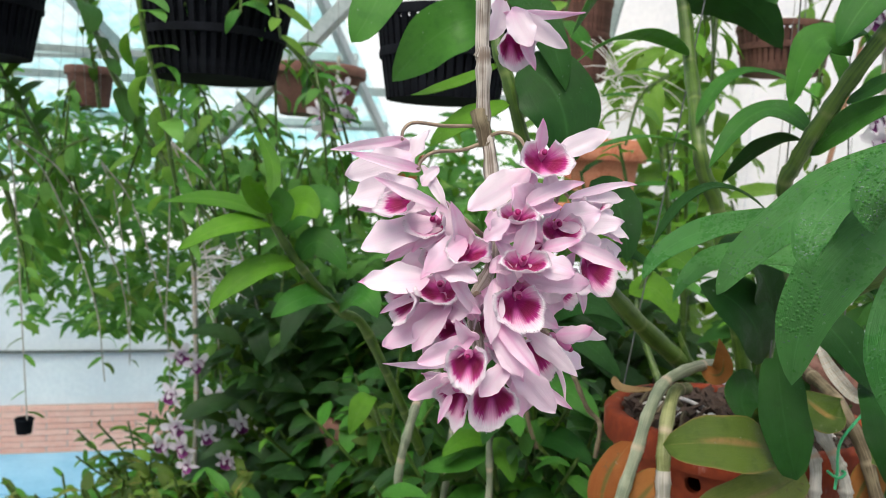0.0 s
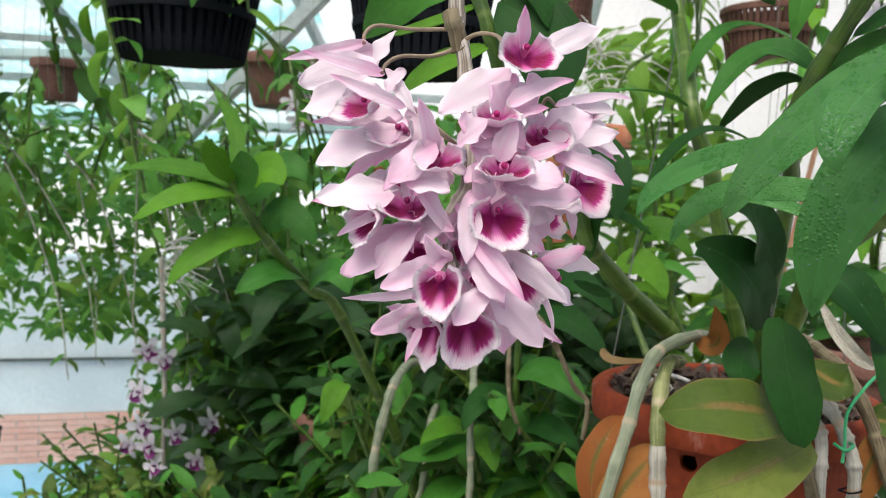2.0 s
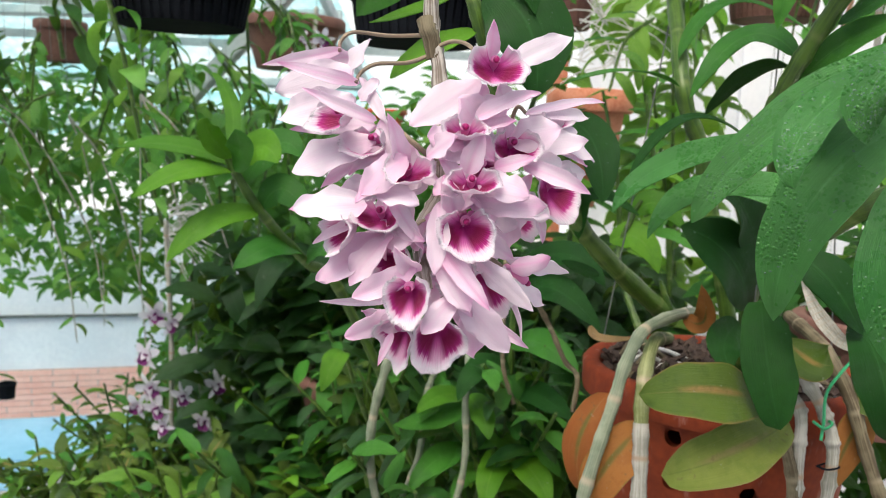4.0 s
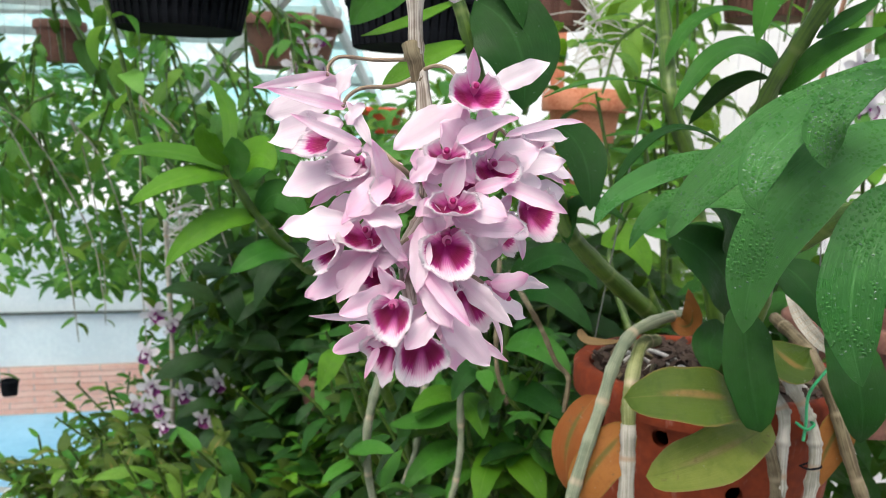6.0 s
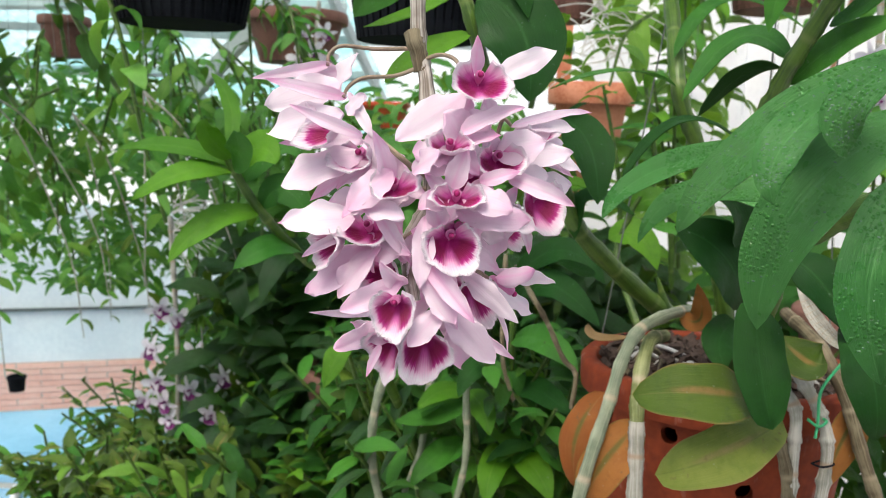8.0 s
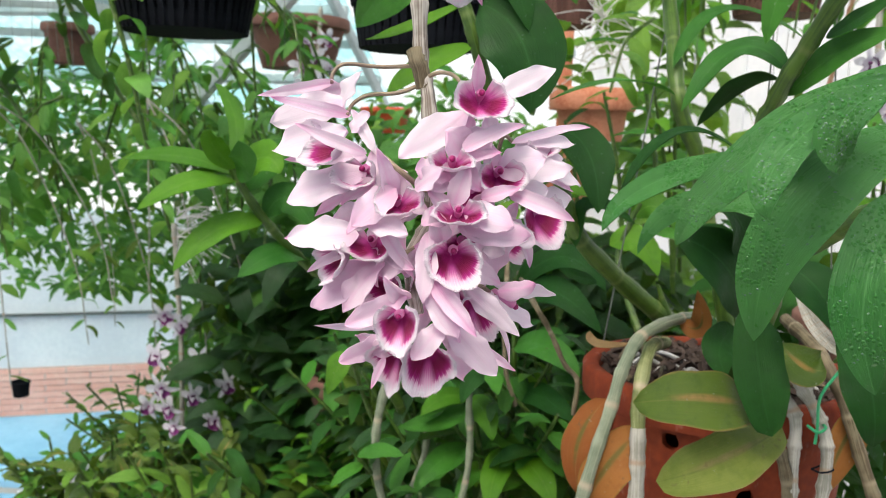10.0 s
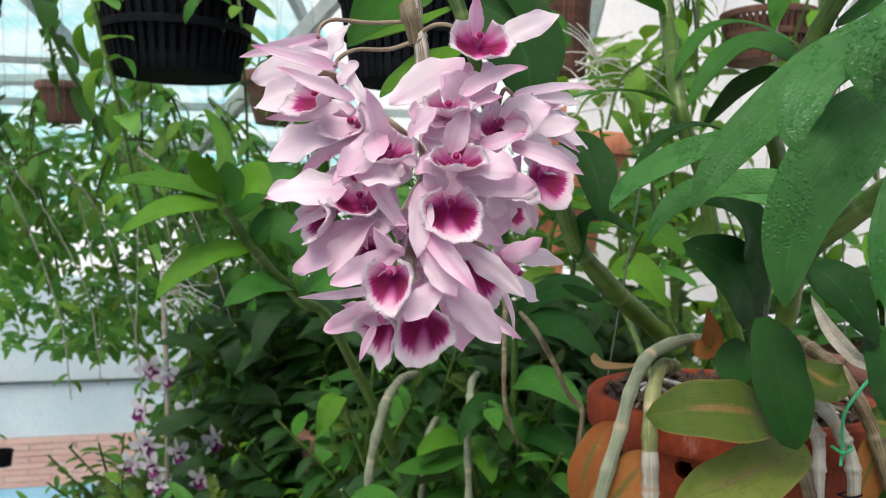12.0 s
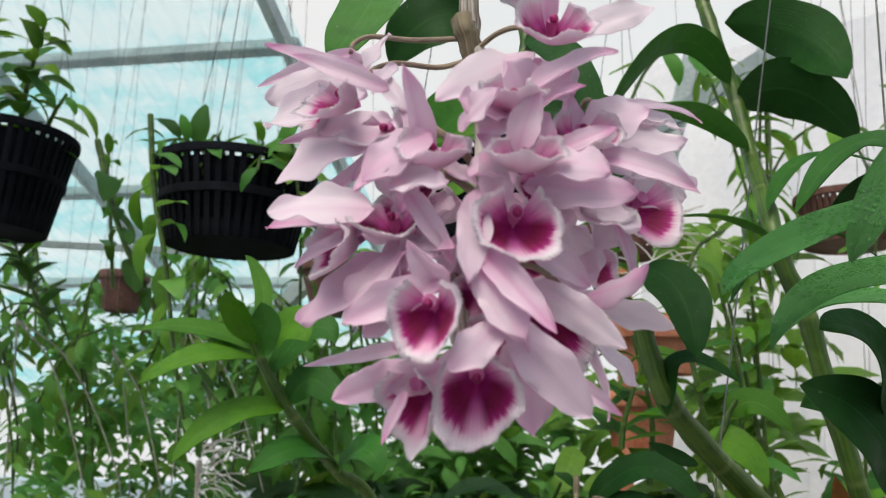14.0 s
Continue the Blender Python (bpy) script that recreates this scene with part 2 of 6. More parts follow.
RED_POT = speckled("red_plastic", (0.6, 0.07, 0.03), (0.75, 0.14, 0.06), 20.0, 0.5)
STEEL = speckled("painted_steel", (0.24, 0.31, 0.31), (0.42, 0.5, 0.49), 9.0, 0.5, 0.15)
WIRE = speckled("wire", (0.1, 0.11, 0.1), (0.2, 0.22, 0.2), 40.0, 0.5, 0.1, metal=0.5)
TIE = speckled("green_tie", (0.02, 0.28, 0.1), (0.05, 0.42, 0.18), 60.0, 0.45)
PLASTER = speckled("white_paint", (0.7, 0.73, 0.77), (0.85, 0.87, 0.89), 2.5, 0.85, 0.25, 0.003, 20.0)
SALMON = speckled("salmon_tile", (0.82, 0.42, 0.33), (0.9, 0.55, 0.45), 6.0, 0.7, 0.2)
MORTAR = speckled("grout", (0.5, 0.4, 0.36), (0.62, 0.52, 0.47), 20.0, 0.9)
WATER = Mat("water")
WATER.set(Base_Color=(0.3, 0.5, 0.3), Roughness=0.05, IOR=1.33)
WATER.put(WATER.b.inputs["Transmission Weight"], 0.5)
WATER = WATER.m
BLUE = speckled("pale_blue_paint", (0.22, 0.47, 0.66), (0.32, 0.58, 0.76), 5.0, 0.55, 0.15)
CONCRETE = speckled("concrete", (0.3, 0.3, 0.29), (0.47, 0.46, 0.44), 3.0, 0.9, 0.3, 0.003, 14.0)
STICK = speckled("bamboo", (0.4, 0.2, 0.12), (0.56, 0.33, 0.22), 30.0, 0.6)


def sheet_material():
    m = Mat("cyan_sheet")
    pos = m.xyz()
    u, v, _ = m.split(m.uv())
    # noise drawn out along x, from cyan to near white
    bands = m.noise(m.stretch(pos, 0.3, 1.0, 1.0), 5.0, 4.0)
    col = m.mix(m.ramp(bands, 0.35, 0.62), (0.45, 0.88, 0.91), (0.86, 0.985, 0.99))
    m.set(Base_Color=col, Roughness=0.45)
    t = m.node("ShaderNodeBsdfTranslucent", {"Color": col})
    clear = m.node("ShaderNodeBsdfTransparent", {"Color": col})
    some = m.node("ShaderNodeMixShader", {0: 0.72, 1: t, 2: clear})
    m.put(m.out.inputs[0], m.node("ShaderNodeMixShader", {0: 0.85, 1: m.b.outputs[0], 2: some}))
    return m.m


SHEET = sheet_material()


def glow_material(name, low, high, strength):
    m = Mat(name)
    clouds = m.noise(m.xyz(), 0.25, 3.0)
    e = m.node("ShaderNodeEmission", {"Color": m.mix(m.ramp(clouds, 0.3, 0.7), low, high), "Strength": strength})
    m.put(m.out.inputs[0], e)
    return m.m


# emission stands in for the overbright overcast distance
BACKDROP = glow_material("glowing_backdrop", (0.9, 0.95, 0.96), (1.0, 1.0, 1.0), 1.1)

# ---- mesh tools ----
ORIGIN = {}


def vec(p):
    return np.array(p, dtype=float)


def unit(v):
    v = vec(v)
    n = np.linalg.norm(v)
    return v / n if n > 1e-9 else vec((0, 0, 1))


def thing(name, at, label, category, group=""):
    """An Empty at a thing's base, to parent its parts."""
    ob = tagged(new(name), label, category, group)
    ob.empty_display_size = 0.02
    ob.location = at
    ORIGIN[ob] = vec(at)
    return ob


def part(name, mesh, materials, parent, at, label=""):
    """Links a mesh, made about the point at, as one object under a thing or a part."""
    ob = new(name, mesh)
    for m in materials if isinstance(materials, (list, tuple)) else [materials]:
        if m.name not in mesh.materials:
            mesh.materials.append(m)
    ob.parent = parent
    ob.location = vec(at) - (ORIGIN[parent] if parent else 0)
    ORIGIN[ob] = vec(at)
    return tagged(ob, label)


def mesh_of(name, verts, faces, uvs=None, index=None, smooth=True):
    me = bpy.data.meshes.new(name)
    me.from_pydata([tuple(map(float, v)) for v in verts], [], faces)
    if uvs is not None:
        layer = me.uv_layers.new(name="uv")
        loops = np.empty(len(me.loops), dtype=np.int32)
        me.loops.foreach_get("vertex_index", loops)
        layer.data.foreach_set("uv", np.asarray(uvs, dtype=np.float32)[loops].ravel())
    if index is not None:
        me.polygons.foreach_set("material_index", np.asarray(index, dtype=np.int32))
    me.polygons.foreach_set("use_smooth", np.full(len(me.polygons), smooth))
    me.update()
    if smooth:
        me.set_sharp_from_angle(angle=radians(62))
    return me


def grid_faces(rows, cols, first=0, flip=False, wrap=False):
    out = []
    for i in range(rows - 1):
        for j in range(cols if wrap else cols - 1):
            k = (j + 1) % cols
            q = (first + i * cols + j, first + i * cols + k, first + (i + 1) * cols + k, first + (i + 1) * cols + j)
            out.append(q[::-1] if flip else q)
    return out


def blade(name, base, mid, tip, width, face, a=0.6, b=0.75, fold=0.16, curl=0.0, wave=0.0, nl=14, nw=6, thick=0.0006, twist=0.0, hook=0.0, pleat=0.0, seed=0):
    """A leaf or petal from base to tip through mid; its upper side looks to face. a, b: how soon it widens and narrows."""
    p0, p1, p2 = vec(base), vec(mid), vec(tip)
    ctrl = 2 * p1 - 0.5 * (p0 + p2)
    ts = np.linspace(0, 1, nl)
    peak = (a / (a + b)) ** a * (b / (a + b)) ** b
    rng = np.random.RandomState(seed)
    ph = rng.uniform(0, 6.28, 4)
    top, uvs = [], []
    for t in ts:
        c = (1 - t) ** 2 * p0 + 2 * t * (1 - t) * ctrl + t * t * p2
        tan = unit(2 * (1 - t) * (ctrl - p0) + 2 * t * (p2 - ctrl))
        n = vec(face) - np.dot(face, tan) * tan
        n = unit(n)
        s = np.cross(tan, n)
        c = c - n * hook * np.linalg.norm(p2 - p0) * t ** 4
        if twist:
            w = twist * (t - 0.3)
            n, s = n * math.cos(w) + s * math.sin(w), s * math.cos(w) - n * math.sin(w)
        half = 0.5 * width * max((max(t, 0.0) ** a * max(1 - t, 0.0) ** b) / peak, 0.035 if 0 < t < 1 else 0.012)
        for j in range(nw + 1):
            q = 2 * j / nw - 1
            lift = fold * half * abs(q) + curl * half * q * q
            lift += wave * width * (math.sin(9 * t + ph[0] + 1.5 * q) * 0.5 * q * q + 0.35 * math.sin(17 * t + ph[1]) * q ** 3)
            lift += pleat * width * (math.sin(4.2 * q + ph[3] + 1.3 * t) + 0.5 * math.sin(7.7 * q + ph[1])) * math.sin(math.pi * min(1, t * 1.1)) 
            jag = 1 + (0.05 * math.sin(13 * t + ph[2] + (2 if q > 0 else 0)) + (0.028 * math.sin(31 * t + ph[0] * (2 if q > 0 else 1)) if pleat else 0)) * abs(q)
            top.append(c + s * half * q * jag + n * lift)
            uvs.append((j / nw, t))
    top = np.array(top)
    cols = nw + 1
    faces = grid_faces(nl, cols)
    if thick:
        mid_n = np.zeros_like(top)
        for i in range(nl):
            t = ts[i]
            tan = unit(2 * (1 - t) * (ctrl - p0) + 2 * t * (p2 - ctrl))
            mid_n[i * cols:(i + 1) * cols] = unit(vec(face) - np.dot(face, tan) * tan)
        n0 = len(top)
        faces += grid_faces(nl, cols, n0, True)
        for i in range(nl - 1):
            for j in (0, nw):
                q = (i * cols + j, (i + 1) * cols + j, n0 + (i + 1) * cols + j, n0 + i * cols + j)
                faces.append(q if j == 0 else q[::-1])
        top = np.vstack([top, top - mid_n * thick])
        uvs = uvs + uvs
    return mesh_of(name, top - p0, faces, uvs)


def smooth_path(points, n):
    """Points along a smooth line through the given ones."""
    p = [vec(q) for q in points]
    if len(p) == 2:
        return np.array([p[0] + (p[1] - p[0]) * t for t in np.linspace(0, 1, n)])
    p = [2 * p[0] - p[1]] + p + [2 * p[-1] - p[-2]]
    segs, out = len(p) - 3, []
    for x in np.linspace(0, segs, n):
        i = min(int(x), segs - 1)
        t = x - i
        a, b, c, d = p[i:i + 4]
        out.append(0.5 * (2 * b + (c - a) * t + (2 * a - 5 * b + 4 * c - d) * t * t + (3 * b - a - 3 * c + d) * t ** 3))
    return np.array(out)


def tube(name, points, r0, r1=None, n=20, seg=8, joints=0, swell=0.18, seed=0, rough=0.0):
    """A round stem along points; joints: how many swollen rings it has. The mesh is made about its first point."""
    r1 = r0 if r1 is None else r1
    p = smooth_path(points, n)
    rng = np.random.RandomState(seed)
    length = np.concatenate([[0], np.cumsum(np.linalg.norm(np.diff(p, axis=0), axis=1))])
    ref = unit((0.31, 0.2, 0.93))
    verts, uvs = [], []
    for i in range(n):
        tan = unit(p[min(i + 1, n - 1)] - p[max(i - 1, 0)])
        ref = unit(ref - np.dot(ref, tan) * tan)
        side = np.cross(tan, ref)
        t = i / (n - 1)
        r = r0 + (r1 - r0) * t
        if joints:
            x = abs((t * joints) % 1 - 0.5)
            r *= 1 + swell * max(0, 1 - x / 0.13) - 0.06 * (x > 0.3)
        for j in range(seg):
            ang = 2 * math.pi * j / seg
            k = r * (1 + rough * rng.uniform(-1, 1))
            verts.append(p[i] + (ref * math.cos(ang) + side * math.sin(ang)) * k)
            uvs.append((j / seg, length[i]))
    faces = grid_faces(n, seg, wrap=True)
    faces += [tuple(range(seg))[::-1], tuple(range((n - 1) * seg, n * seg))]
    return mesh_of(name, np.array(verts) - p[0], faces, uvs)


def stem(name, parent, points, r0, r1, material, label="", **more):
    return part(name, tube(name, points, r0, r1, **more), material, parent, points[0], label)


def join_mesh(name, pieces, smooth=False):
    """One mesh out of (verts, faces) pieces."""
    verts, faces = [], []
    for v, f in pieces:
        k = len(verts)
        verts += [tuple(x) for x in v]
        faces += [tuple(i + k for i in q) for q in f]
    return mesh_of(name, verts, faces, smooth=smooth)


def box(x0, x1, y0, y1, z0, z1, bevel=0.0):
    bm = bmesh.new()
    bmesh.ops.create_cube(bm, size=1)
    for v in bm.verts:
        v.co = ((x0 + x1) / 2 + v.co.x * (x1 - x0), (y0 + y1) / 2 + v.co.y * (y1 - y0), (z0 + z1) / 2 + v.co.z * (z1 - z0))
    if bevel:
        bmesh.ops.bevel(bm, geom=bm.edges[:], offset=bevel, segments=2, affect="EDGES")
    bm.verts.index_update()
    out = [tuple(v.co) for v in bm.verts], [tuple(v.index for v in f.verts) for f in bm.faces]
    bm.free()
    return out


def solid(name, mesh, material, parent=None, at=(0, 0, 0), label="", category="", kind=""):
    ob = part(name, mesh, material, parent, at)
    return tagged(ob, label, category, "", kind)


def lathe(profile, seg=48, holes=(), uneven=0.0, seed=0):
    """Turns (radius, height) pairs; holes: (height, angle, radius) of round holes left open."""
    rng = np.random.RandomState(seed)
    verts = []
    for r, z in profile:
        for j in range(seg):
            a = 2 * math.pi * j / seg
            k = r * (1 + uneven * rng.uniform(-1, 1))
            verts.append((k * math.cos(a), k * math.sin(a), z))
    step = 2 * math.pi * profile[1][0] / seg * 0.75 if holes else 0
    shut = set()
    for hz, ha, hr in holes:
        for k, (x, y, z) in enumerate(verts):
            r = math.hypot(x, y)
            if r < 0.05:
                continue
            dx, dz = ((math.atan2(y, x) - ha + math.pi) % (2 * math.pi) - math.pi) * r, z - hz
            d = math.hypot(dx, dz)
            if d < hr - step:
                shut.add(k)
            elif d < hr + step:
                dx, dz = dx * hr / d, dz * hr / d
                verts[k] = (r * math.cos(ha + dx / r), r * math.sin(ha + dx / r), hz + dz)
    faces = []
    for i in range(len(profile) - 1):
        for j in range(seg):
            k = (j + 1) % seg
            q = (i * seg + j, i * seg + k, (i + 1) * seg + k, (i + 1) * seg + j)
            if not shut.intersection(q):
                faces.append(q)
    return verts, faces

# ---- the place: floor, walls, roof, steel ----
ground_verts = [(-60, -60, 0), (60, -60, 0), (60, 60, 0), (-60, 60, 0)]
solid("ground", mesh_of("ground", ground_verts, [(0, 1, 2, 3)], smooth=False), CONCRETE, label="pale worn concrete terrace floor", category="floor", kind="structure")

# a glowing sheet, added for the hazy, very bright distance beyond the terrace
arc = [(14 * math.sin(a), 14 * math.cos(a)) for a in np.linspace(-1.35, 1.35, 25)]
solid("backdrop", mesh_of("backdrop", [(x, y, z) for z in (0, 9) for x, y in arc], grid_faces(2, 25)), BACKDROP, label="glowing backdrop sheet standing in for the bright overcast distance", category="backdrop", kind="structure")


def slanted(points, z0, z1, thick):
    """An upright wall along two plan points."""
    (xa, ya), (xb, yb) = points
    n = unit((yb - ya, xa - xb, 0))[:2] * thick
    q = [(xa, ya), (xb, yb), (xb - n[0], yb - n[1]), (xa - n[0], ya - n[1])]
    v = [(x, y, z) for z in (z0, z1) for x, y in q]
    return v, [(3, 2, 1, 0), (4, 5, 6, 7)] + [(i, (i + 1) % 4, 4 + (i + 1) % 4, 4 + i) for i in range(4)]


# low parapet: white render above a band of salmon tile on a pale blue plinth
WALL_A, WALL_B = vec((-4.0, 3.55)), vec((-0.2, 4.75))
along = unit((*(WALL_B - WALL_A), 0))
inward = vec((along[1], -along[0], 0))
parapet = solid("wall_parapet", join_mesh("wall_parapet", [slanted((WALL_A, WALL_B), 0.0, 1.05, 0.2)]), PLASTER, label="low white rendered parapet wall", category="wall", kind="structure")


def wall_panel(name, parent, along0, along1, z0, z1, proud, material, bevel=0.004):
    v, f = box(along0, along1, -proud, 0.0, z0, z1, bevel)
    a = vec((*WALL_A, 0))
    v = [a + along * x - inward * y * 1.0 + vec((0, 0, z)) for x, y, z in v]
    return part(name, join_mesh(name, [(v, f)]), material, parent, (0, 0, 0))


wall_panel("tile_bed", parapet, 0.0, 3.98, 0.004, 0.262, 0.006, MORTAR)
wall_panel("floor_strip", parapet, 0.0, 3.98, 0.002, 0.012, 0.6, BLUE)
for r in range(8):
    for c in range(18):
        x = 0.02 + c * 0.215 + (0.1 if r % 2 else 0)
        wall_panel("tile", parapet, x, x + 0.208, 0.014 + r * 0.031, 0.014 + r * 0.031 + 0.0275, 0.014, SALMON, 0.0)
wall_panel("cable", parapet, 0.0, 3.98, 0.53, 0.542, 0.02, WIRE, 0.0)

# white wall on the far side of the pots
wall_e = solid("wall_east", join_mesh("wall_east", [slanted(((0.42, 3.3), (2.6, 2.05)), 0.0, 2.75, 0.15)]), PLASTER, label="tall white painted wall, slightly streaked", category="wall", kind="structure")
solid("wall_east_return", join_mesh("wall_east_return", [slanted(((2.62, 2.05), (2.62, -4)), 0.0, 2.75, 0.15)]), PLASTER, label="white painted side wall", category="wall", kind="structure")
# unseen wall, added behind the path to cut low frontal skylight
solid("wall_south", join_mesh("wall_south", [slanted(((2.6, -2.2), (-4.2, -2.2)), 0.0, 2.75, 0.15)]), PLASTER, label="plain white wall, unseen, added to cut light from behind", category="wall", kind="structure")
wdir = unit((2.18, -1.25, 0))
wnorm = vec((wdir[1], -wdir[0], 0))
wnorm = wnorm if wnorm[1] < 0 else -wnorm


def on_east(name, s0, s1, z0, z1, proud, material, bevel=0.003):
    v, f = box(s0, s1, 0.0, proud, z0, z1, bevel)
    a = vec((0.42, 3.3, 0))
    v = [a + wdir * x + wnorm * y + vec((0, 0, z)) for x, y, z in v]
    return part(name, join_mesh(name, [(v, f)]), material, wall_e, (0, 0, 0))


on_east("batten", 0.55, 0.6, 0.0, 2.7, 0.025, PLASTER)
on_east("batten", 1.12, 1.16, 0.0, 2.7, 0.025, PLASTER)
on_east("ledge", 0.0, 2.45, 1.02, 1.08, 0.05, PLASTER)

# cyan corrugated roof sheets on steel rails, falling away from the path
ROOF = pose(-2.1, 4.6, 2.35, -21, 0, -6)


def roof_piece(name, verts, faces, material, parent, uvs=None, smooth=True):
    at = (0, 0, 0)
    return part(name, mesh_of(name, [tuple(ROOF @ Vector(v)) for v in verts], faces, uvs, smooth=smooth), material, parent, at)


roof = thing("roof", tuple(ROOF.translation), "cyan translucent corrugated roof sheets on grey steel rails", "roof")
roof["kind"] = "structure"
for i in range(4):
    x0 = -2.6 + i * 0.98
    xs = np.linspace(x0, x0 + 1.0, 61)
    v = [(x, y, 0.012 * math.sin(2 * math.pi * x / 0.1) + 0.006 * (i % 2)) for y in (-3.6, -1.2, 1.2, 2.6) for x in xs]
    roof_piece("sheet", v, grid_faces(4, 61), SHEET, roof)
for y in (-3.2, -2.3, -1.4, -0.5, 0.4, 1.3, 2.2):
    v, f = box(-2.7, 1.35, y, y + 0.05, -0.075, -0.02, 0.004)
    roof_piece("rail", v, f, STEEL, roof, smooth=False)
for x in (-2.2, 0.0, 1.32):
    v, f = box(x, x + 0.035, -3.6, 2.6, -0.15, -0.08, 0.004)
    roof_piece("rafter", v, f, STEEL, roof, smooth=False)


def beam(name, a, b, w, label):
    a, b = vec(a), vec(b)
    d = unit(b - a)
    s = unit(np.cross(d, (0.2, 1, 0.1)))
    n = np.cross(d, s)
    v, f = box(-w / 2, w / 2, -w / 2, w / 2, 0, np.linalg.norm(b - a), w * 0.08)
    v = [s * x + n * y + d * z for x, y, z in v]
    ob = part(name, join_mesh(name, [(v, f)]), STEEL, None, a)
    return tagged(ob, label, "steel beam", "greenhouse frame", "structure")


beam("strut", (-0.894, 2.600, 1.490), (-0.271, 2.600, 2.160), 0.045, "grey-green painted steel strut, leaning")
beam("strut", (0.131, 2.400, 2.012), (0.792, 2.400, 2.475), 0.05, "grey-green painted steel strut, leaning")
beam("post", (0.362, 2.600, 1.921), (0.511, 2.600, 2.546), 0.05, "grey-green painted steel post")
beam("rail", (-1.436, 2.200, 1.799), (-0.739, 2.300, 1.792), 0.018, "thin grey steel rail between the plants")
post = part("post", join_mesh("post", [box(-0.022, 0.022, -0.022, 0.022, 0.0, 2.15, 0.004)]), TERRACOTTA_PALE, None, (0.320, 2.9, 0.0))
tagged(post, "faded orange painted post beyond the plants", "post", "", "structure")
beam("rail", (-3.2, 5.2, 2.05), (0.6, 5.3, 2.0), 0.05, "grey steel rail under the roof")

for y in (0.536, 0.96, 1.35, 1.62, 1.85, 2.15):
    beam("overhead_rail", (-2.4, y, 2.5), (2.55, y, 2.5), 0.03, "grey steel rail overhead for hanging plants")
stay = part("hanging_wire", tube("hanging_wire", [(0.012, 0.536, 2.09), (0.012, 0.536, 2.49)], 0.0012, n=4, seg=6), WIRE, None, (0.012, 0.536, 2.09))
tagged(stay, "thin wire holding the flowering cane", "wire")

# ---- plant parts ----
RNG = random.Random(7)


def leaf(parent, base, mid, tip, width, material, face=(0, -0.55, 0.83), name="leaf", label="", **more):
    options = dict(fold=0.14, nl=18, nw=8, thick=0.0008, wave=0.03, seed=RNG.randint(0, 9999))
    options.update(more)
    return part(name, blade(name, base, mid, tip, width, face, **options), material, parent, base, label)


def leaf_set(name, material, shapes):
    """A few leaf meshes of unit length along y, to be shared."""
    out = []
    for k, (width, droop, fold) in enumerate(shapes):
        me = blade(name, (0, 0, 0), (0, 0.52, droop * 0.5), (0, 1.0, -droop * 0.55), width, (0, 0, 1), fold=fold, nl=9, nw=4, thick=0.0, wave=0.05, seed=k)
        me.materials.append(material)
        out.append(me)
    return out


SHAPES = [(0.33, 0.1, 0.2), (0.4, 0.22, 0.12), (0.3, 0.35, 0.25), (0.36, 0.02, 0.3), (0.43, 0.16, 0.1)]
SETS = {
    "mid": leaf_set("leaf", LEAF, SHAPES),
    "bright": leaf_set("leaf", LEAF_BRIGHT, SHAPES),
    "dark": leaf_set("leaf", LEAF_DARK, SHAPES),
    "deep": leaf_set("leaf", LEAF_PAINTED_SHADE, SHAPES),
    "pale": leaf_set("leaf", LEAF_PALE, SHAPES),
    "soft": leaf_set("leaf", LEAF_FAR, SHAPES),
    "olive": leaf_set("leaf", LEAF_OLIVE, SHAPES),
    "brown": leaf_set("leaf", LEAF_BROWN, SHAPES),
    "yellow": leaf_set("leaf", LEAF_YELLOW, SHAPES),
}


def set_leaf(parent, mesh, base, way, up, length):
    t = unit(way)
    n = unit(vec(up) - np.dot(up, t) * t)
    s = np.cross(t, n)
    ob = new("leaf", mesh)
    ob.parent = parent
    at = vec(base) - ORIGIN[parent]
    ob.matrix_basis = Matrix(((s[0] * length, t[0] * length, n[0] * length, at[0]), (s[1] * length, t[1] * length, n[1] * length, at[1]), (s[2] * length, t[2] * length, n[2] * length, at[2]), (0, 0, 0, 1)))
    return ob


def shoot(plant, points, radius, count, length, kinds, rng, cane=CANE_GREEN, start=0.1, droop=0.35, forward=0.5, name="cane"):
    """A cane with leaves to both sides of it."""
    stem(name, plant, points, radius, radius * 0.6, cane, n=12 + 4 * len(points), seg=6, joints=max(4, count), seed=rng.randint(0, 999))
    p = smooth_path(points, 40)
    turn = rng.uniform(0, 3.14)
    for i in range(count):
        t = start + (1 - start) * (i + rng.uniform(0.1, 0.9)) / count
        k = min(int(t * 39), 38)
        tan = unit(p[k + 1] - p[k])
        ref = unit(np.cross(tan, (0.12, 0.97, 0.2)))
        other = np.cross(tan, ref)
        ang = turn + math.pi * (i % 2) + rng.uniform(-0.5, 0.5)
        side = ref * math.cos(ang) + other * math.sin(ang) * 0.8
        way = side + tan * forward * rng.uniform(0.5, 1.5) + vec((0, 0, -droop * rng.uniform(0.3, 1.6)))
        up = vec((rng.uniform(-0.3, 0.3), rng.uniform(-0.7, 0.1), 1.0)) + tan * 0.3
        set_leaf(plant, rng.choice(SETS[rng.choice(kinds)]), p[k], way, up, length * rng.uniform(0.7, 1.25) * (1 - 0.35 * max(0, t - 0.75) / 0.25))


# ---- the flowering spray ----
spray = thing("orchid_spray", (0.022, 0.531, 2.1), "bare hanging orchid cane with a dense ball of pink-and-white purple-throated flowers", "orchid")


